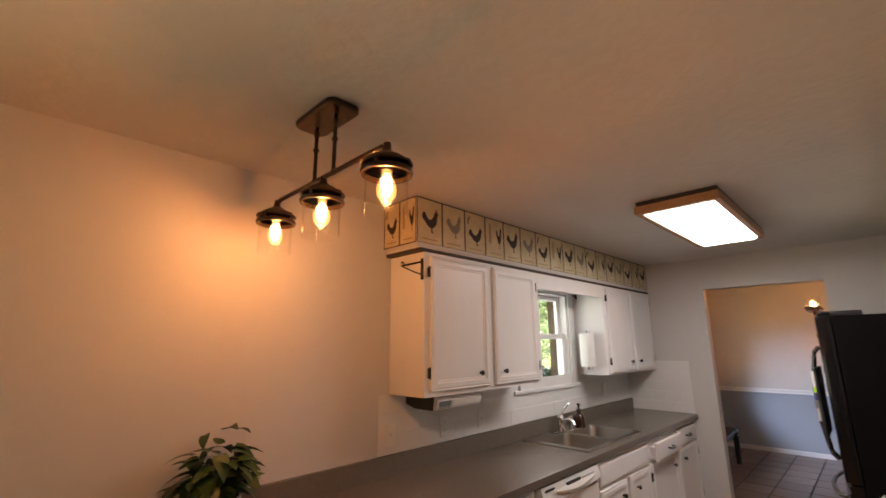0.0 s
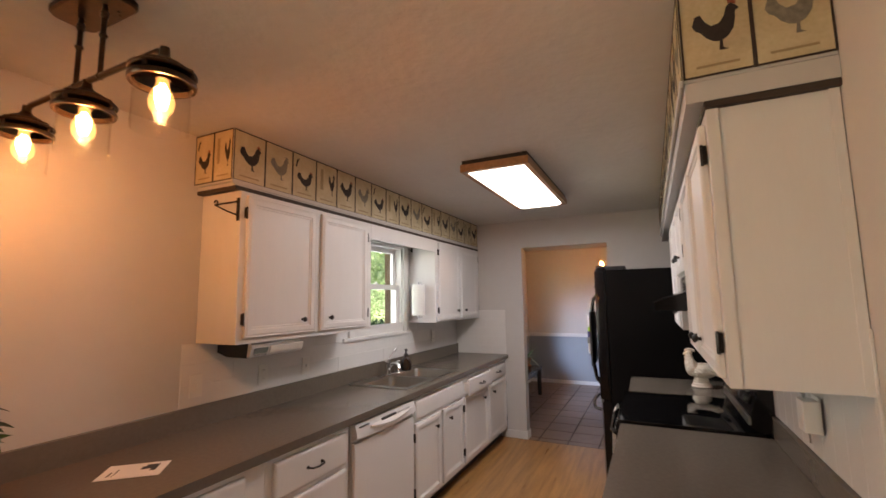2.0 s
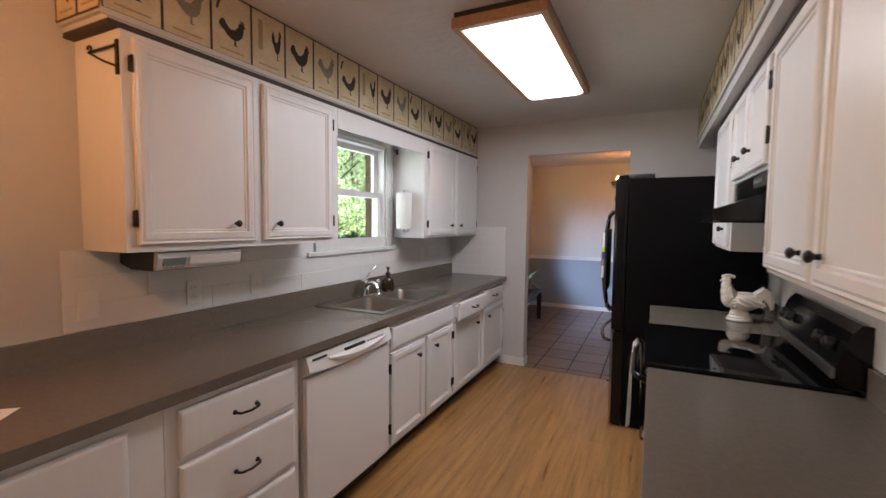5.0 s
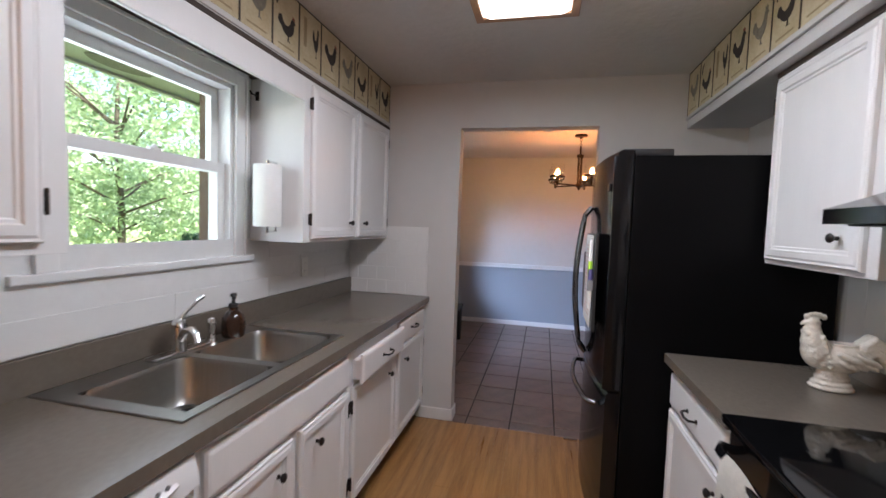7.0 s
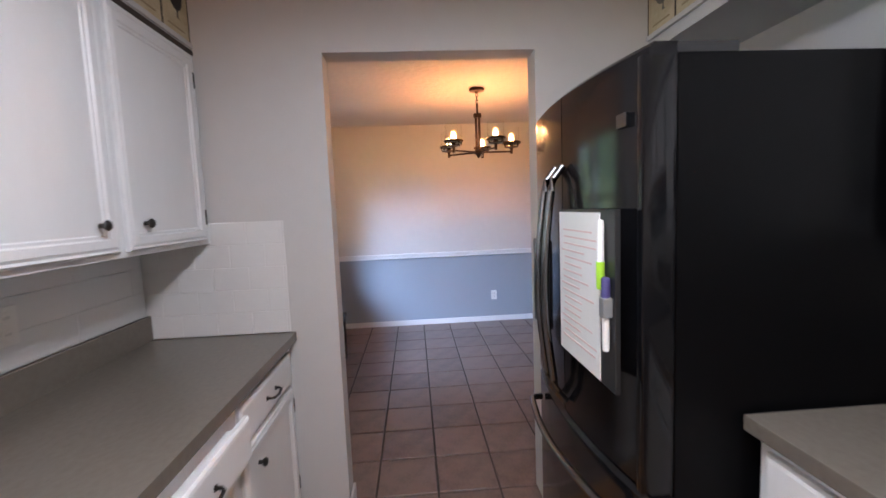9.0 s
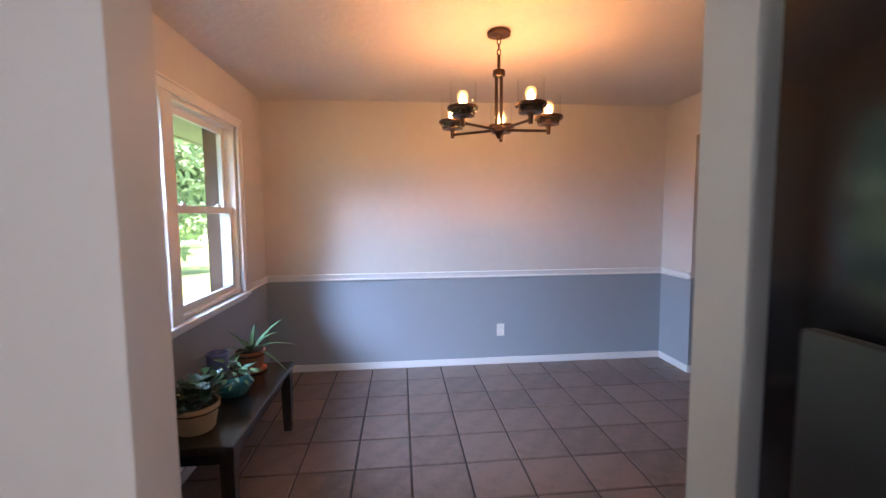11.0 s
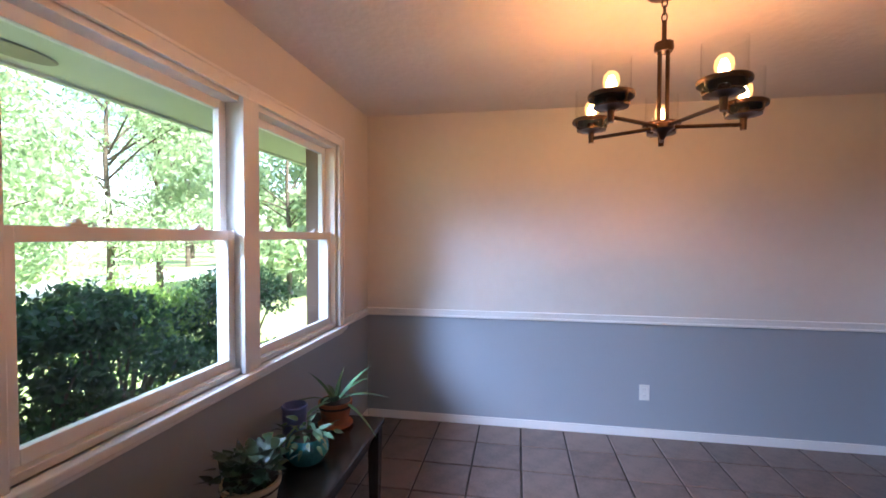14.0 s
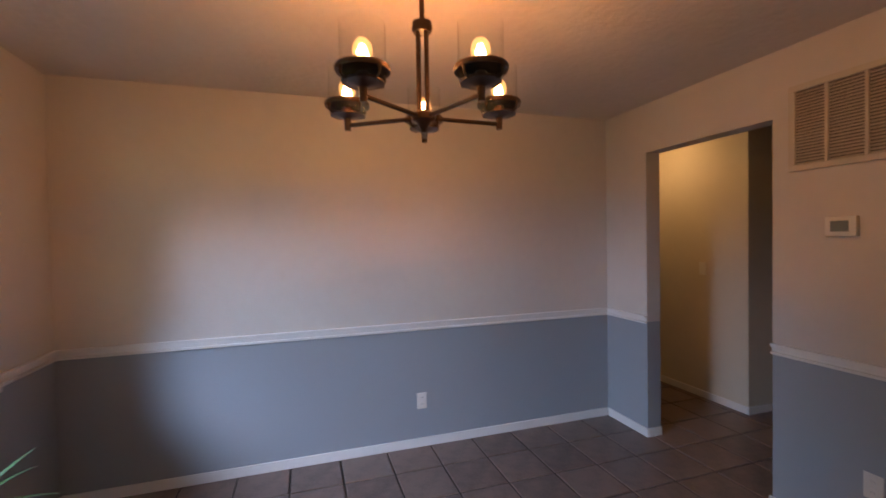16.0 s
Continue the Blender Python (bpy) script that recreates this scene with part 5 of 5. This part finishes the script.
random.seed(11)
pp = plant("pothos_plant", pose(0.79, 2.150, TOP + 0.001), [(0.062, 0), (0.072, 0.01), (0.082, 0.09), (0.088, 0.15)], M_whitepot, "leafy green pothos in a white pot on the worktop", "white stoneware pot")
L = [leaf_mesh("leaf", M_leaf, s, s * 0.62, 5, b, 0.18) for s, b in ((0.078, 0.3), (0.09, 0.5), (0.068, 0.2))]
for i in range(170):
    a, el, d = random.uniform(0, 360), random.uniform(-5, 75), random.uniform(0.03, 0.155)
    if i < 3:
        a, el, d = (20, 60, 200)[i], 70, 0.20
    base = Vector((d * math.cos(radians(a)) * math.cos(radians(el)), d * math.sin(radians(a)) * math.cos(radians(el)) * 0.8, 0.165 + d * math.sin(radians(el)) * 1.15))
    if base.y > 0.07:
        base.y = 0.07
    share("leaf", L[i % 3], pp, Matrix.Translation(base) @ pose(0, 0, 0, random.uniform(-35, 25), random.uniform(-25, 25), a - 90 + random.uniform(-30, 30)))
bm = bmesh.new()
for i in range(14):
    a = random.uniform(0, 6.28)
    tube(bm, [(0.02 * math.cos(a), 0.02 * math.sin(a), 0.15), (0.05 * math.cos(a), 0.04 * math.sin(a), 0.22), (0.10 * math.cos(a), 0.07 * math.sin(a), 0.25)], 0.0025, 5)
part("stem", bm, M_leaf, pp)

BT = 0.451
sp = plant("succulent_plant", pose(6.50, 2.06, BT), [(0.075, 0), (0.082, 0.01), (0.098, 0.10), (0.105, 0.105), (0.106, 0.125)], M_buff, "dark jade succulent in a buff pot on the bench", "buff clay pot")
L = [leaf_mesh("leaf", M_leaf_dark, s, s * 0.85, 5, 0.1, 0.3) for s in (0.052, 0.042)]
for i in range(130):
    a, el, d = random.uniform(0, 360), random.uniform(0, 80), random.uniform(0.05, 0.15)
    share("leaf", L[i % 2], sp, Matrix.Translation((1.1 * d * math.cos(radians(a)) * math.cos(radians(el)), 0.9 * d * math.sin(radians(a)) * math.cos(radians(el)), 0.125 + 0.9 * d * math.sin(radians(el)))) @ pose(0, 0, 0, random.uniform(-10, 60), random.uniform(-40, 40), a - 90))
tp = plant("trailing_plant", pose(6.87, 2.03, BT), [(0.055, 0), (0.085, 0.02), (0.100, 0.06), (0.092, 0.10), (0.078, 0.118)], M_teal, "pale trailing succulent in a round teal pot", "glossy teal ceramic pot")
L = [leaf_mesh("leaf", M_leaf_pale, s, s * 0.4, 4, 0.3, 0.1) for s in (0.06, 0.045)]
for i in range(54):
    a, el, d = random.uniform(0, 360), random.uniform(-20, 70), random.uniform(0.03, 0.14)
    share("leaf", L[i % 2], tp, Matrix.Translation((d * math.cos(radians(a)) * math.cos(radians(el)), d * math.sin(radians(a)) * math.cos(radians(el)), 0.13 + 0.7 * d * math.sin(radians(el)))) @ pose(0, 0, 0, random.uniform(-30, 60), random.uniform(-40, 40), a - 90))
vase = thing("vase", pose(6.98, 2.15, BT), "tall dusky blue ceramic cylinder vase on the bench", "vase")
part("body", lathe(bmesh.new(), [(0.048, 0), (0.055, 0.01), (0.058, 0.19), (0.062, 0.205), (0.056, 0.21), (0.050, 0.19), (0.046, 0.03)], 24), M_bluepot, vase, "", True)
ap = plant("spider_plant", pose(7.25, 2.06, BT), [(0.070, 0), (0.092, 0.01), (0.092, 0.018), (0.068, 0.022), (0.085, 0.115), (0.090, 0.117), (0.090, 0.135)], M_terra, "arching striped blade plant in a terracotta pot", "terracotta pot and saucer")
for i, (a, el, ln, bd) in enumerate(((10, 60, 0.20, 0.5), (-20, 35, 0.26, 0.5), (35, 30, 0.24, 0.6), (-95, 85, 0.20, 0.05), (-60, 30, 0.24, 0.7), (170, 25, 0.40, 0.7), (150, 40, 0.30, 0.6), (-110, 15, 0.22, 0.9), (190, 45, 0.26, 0.5), (-35, 50, 0.26, 0.3), (75, 60, 0.2, 0.4), (-150, 50, 0.22, 0.5))):
    me = leaf_mesh("blade", M_aloe, ln, 0.026, 8, bd, 0.1)
    share("blade", me, ap, Matrix.Translation((0.02 * math.cos(radians(a)), 0.02 * math.sin(radians(a)), 0.13)) @ pose(0, 0, 0, 0, 0, a - 90) @ pose(0, 0, 0, el, 0, 0))

# ---- outside ----
bm = bmesh.new()
box(bm, -120, 140, -120, 250, -0.75, -0.70)
setting("ground", bm, M_grass, "sunlit green lawn around the house", "ground")
setting("road", one_box(-120, 140, 17, 23, -0.699, -0.68), M_drive, "pale concrete road beyond the lawn", "road")
eave = setting("roof_eave", one_box(-2.8, 10.6, WALL_N + 0.232, 3.50, 2.30, 2.36), M_eave, "pale boarded eave above the windows", "eave")
part("fascia", one_box(-2.8, 10.6, 3.501, 3.54, 2.285, 2.46), M_eave, eave)
for x in (4.12, 6.65):
    part("eave_vent", lathe(bmesh.new(), [(0.19, 2.292), (0.20, 2.2995)], 28, (0, 0, 0)), M_vent_dark, eave).matrix_basis = Matrix.Translation((x, 3.32, 0)) @ Matrix.Diagonal((1, 0.45, 1, 1))
# unseen slab, added only to keep the sun out of the rooms
setting("roof", one_box(-2.8, 10.6, -4.6, 3.5, 2.62, 2.70), M_eave, "unseen flat slab added over the rooms to block the sun", "roof")


def leaves(count, place, size, seed):
    """Many small bent leaves, as one mesh."""
    rng = np.random.default_rng(seed)
    c = place(rng, count)
    u = rng.normal(size=(count, 3))
    u /= np.linalg.norm(u, axis=1)[:, None]
    v = np.cross(u, rng.normal(size=(count, 3)))
    v /= np.linalg.norm(v, axis=1)[:, None]
    s = size * rng.uniform(0.6, 1.3, (count, 1))
    vs = np.concatenate([c - u * s, c + v * s * 0.45, c + u * s, c - v * s * 0.45], 1).reshape(-1, 3)
    me = bpy.data.meshes.new("leaves")
    me.from_pydata(vs.tolist(), [], [(4 * i, 4 * i + 1, 4 * i + 2, 4 * i + 3) for i in range(count)])
    return me


def clumps(centres, radii):
    cs, rs = np.array(centres), np.array(radii)

    def place(rng, n):
        k = rng.integers(0, len(cs), n)
        d = rng.normal(size=(n, 3))
        d /= np.linalg.norm(d, axis=1)[:, None]
        return cs[k] + d * (rs[k][:, None] * rng.uniform(0.35, 1.0, (n, 1)) ** 0.6) * np.array([1, 1, 0.75])
    return place


def tree(x, y, h, spread, seed, leafsize=0.16, count=5200, low=0.28):
    rng = np.random.default_rng(seed)
    t = thing("tree", pose(x, y, -0.7), "tall leafy green tree on the lawn", "tree", "garden trees")
    bm = tube(bmesh.new(), [(0, 0, 0), (0.05, 0.03, h * 0.25), (-0.06, 0.05, h * 0.5), (0.03, 0, h * 0.85)], [h * 0.013, h * 0.010, h * 0.007, h * 0.003], 10)
    cs, rs = [], []
    for i in range(22):
        a, zz = rng.uniform(0, 6.28), rng.uniform(low, 0.95)
        r = spread * (1.05 - abs(zz - 0.55)) * rng.uniform(0.35, 1.0)
        p = (r * math.cos(a), r * math.sin(a), h * zz)
        tube(bm, [(0, 0, h * (zz * 0.75)), (p[0] * 0.5, p[1] * 0.5, h * (zz * 0.9)), p], [h * 0.004, h * 0.0028, h * 0.0012], 6)
        cs.append(p), rs.append(spread * rng.uniform(0.25, 0.42))
    part("trunk", bm, M_bark, t, "brown bark trunk and limbs", True)
    me = leaves(count, clumps(cs, rs), leafsize, seed)
    me.materials.append(M_tree)
    cr = new("crown", me)
    cr.parent = t


def bush(x, y, w, h, mat, label, seed, count=3500, size=0.036):
    rng = np.random.default_rng(seed)
    t = thing("bush", pose(x, y, -0.7), label, "bush")
    cs = [(rng.uniform(-w, w) * 0.8, rng.uniform(-0.5, 0.5) * w, h * rng.uniform(0.15, 0.85)) for _ in range(16)]
    bm = bmesh.new()
    for q in cs:
        tube(bm, [(0, 0, 0), (q[0] * 0.5, q[1] * 0.5, q[2] * 0.6), q], [0.025, 0.015, 0.006], 6)
    part("stems", bm, M_bark, t, "brown woody stems")
    me = leaves(count, clumps(cs, [w * rng.uniform(0.28, 0.45) for _ in cs]), size, seed)
    me.materials.append(mat)
    o = new("foliage", me)
    o.parent = t


DARK, LIGHT = "dense dark green bush below the window", "sunlit light green bush by the lawn"
bush(6.0, 4.2, 1.0, 2.1, M_bush, DARK, 1, 9520)
bush(7.1, 4.1, 1.0, 2.15, M_bush, DARK, 2, 9520)
bush(8.0, 4.3, 0.8, 2.1, M_bush, DARK, 7, 7820)
bush(9.0, 5.2, 0.9, 2.1, M_bush_light, LIGHT, 3, 7140)
bush(10.0, 4.6, 0.8, 1.8, M_bush, DARK, 4, 7140)
bush(12.3, 8.0, 1.0, 1.6, M_bush_light, LIGHT, 5, 3000)
bush(4.6, 6.3, 0.8, 1.9, M_bush_light, LIGHT, 6, 3000)
for i, (x, y, h, s) in enumerate(((11.0, 11.5, 8.5, 3.2), (16, 13, 9, 3.6), (5.0, 15, 10, 3.8), (21, 16, 11, 4.2), (12, 27, 13, 5.2), (2, 27, 13, 5.2), (22, 29, 13, 5.4), (-6, 26, 13, 5), (32, 24, 13, 5), (7, 36, 15, 6), (17, 38, 15, 6), (29, 38, 16, 6.5), (42, 32, 15, 6), (55, 40, 17, 7), (-8, 38, 15, 6), (20, 9.5, 8.5, 3.2), (27, 13, 10, 4), (34, 16, 12, 4.6), (3.5, 11.5, 8.5, 3.2), (7.5, 19, 10, 4))):
    tree(x, y, h, s, 20 + i, 0.080 if i < 4 else 0.17, 17000 if i < 4 else 9000, 0.20 if i < 4 else 0.10)

# ---- tiles, last ----
def tile_mesh(name, w, h, t, mat, bev=0.003):
    """A tile with a cushioned edge, lying in x and y."""
    bm = bmesh.new()
    rings = [[bm.verts.new(p) for p in ((i, i, z), (w - i, i, z), (w - i, h - i, z), (i, h - i, z))] for i, z in ((0, 0), (0, t - bev), (bev, t))]
    for a, b in zip(rings, rings[1:]):
        for i in range(4):
            bm.faces.new((a[i], a[(i + 1) % 4], b[(i + 1) % 4], b[i]))
    bm.faces.new(rings[-1])
    me = bpy.data.meshes.new(name)
    bm.to_mesh(me)
    bm.free()
    me.materials.append(mat)
    return me


P, Q, G = 0.324, 0.317, 0.013
TX, TY = 6.178, 1.06
cache = {}
for i in range(-4, 13):
    for j in range(-17, 5):
        x0, x1 = max(TX + i * P + G / 2, 5.087), min(TX + (i + 1) * P - G / 2, 10.05)
        y0, y1 = TY + j * Q + G / 2, min(TY + (j + 1) * Q - G / 2, WALL_N - 0.022)
        if y1 < D_S - 0.1 and x0 < 6.3 or y0 > WALL_N - 0.08 or x1 - x0 < 0.04 or y1 - y0 < 0.04 or (x0 > FAR_X and y1 > D_S - 0.1) or (x0 > 8.2 and y1 < -2.5) or y0 < -4.2:
            continue
        key = (round(x1 - x0, 3), round(y1 - y0, 3))
        if key not in cache:
            cache[key] = tile_mesh("tile", *key, 0.009, M_floor_tile)
        share("tile", cache[key], floor_dining, pose(x0, y0, -0.0075, random.uniform(-0.08, 0.08), random.uniform(-0.08, 0.08)))

cache = {}
rng = random.Random(3)
for j in range(29):
    x, y = -2.4 - rng.uniform(0.1, 1.1), WALL_S + j * 0.0912
    while x < 5.08:
        x0, x1 = max(x, -2.4), min(x + 1.22, 5.084)
        x += 1.22
        if x1 - x0 < 0.05:
            continue
        key = (round(x1 - x0 - 0.0006, 4), 0.0908)
        if key not in cache:
            cache[key] = tile_mesh("plank", *key, 0.010, M_wood, 0.0004)
        share("plank", cache[key], floor_kitchen, pose(x0, y, -0.0099))

for base, x0, x1, z0, z1, w, h, g, t, off, hole in FIELDS:
    cache = {}
    r, z = 0, z0
    while z < z1 - 0.004:
        zt = min(z + h, z1)
        x = x0 - (w / 2 if off and r % 2 else 0)
        while x < x1 - 0.004:
            a, b = max(x, x0), min(x + w, x1)
            if b - a > 0.008 and zt - z > 0.008 and not (base.name == "backsplash_north" and b > KW[0] - 0.07 and a < KW[1] + 0.07 and zt > KW[2] - 0.08):
                key = (round(b - a - g, 4), round(zt - z - g, 4))
                if key not in cache:
                    cache[key] = tile_mesh("tile", *key, t, M_tilewhite, 0.0015)
                share("tile", cache[key], base, pose(a + g / 2, -0.003, z + g / 2, 90))
            x += w
        z += h
        r += 1
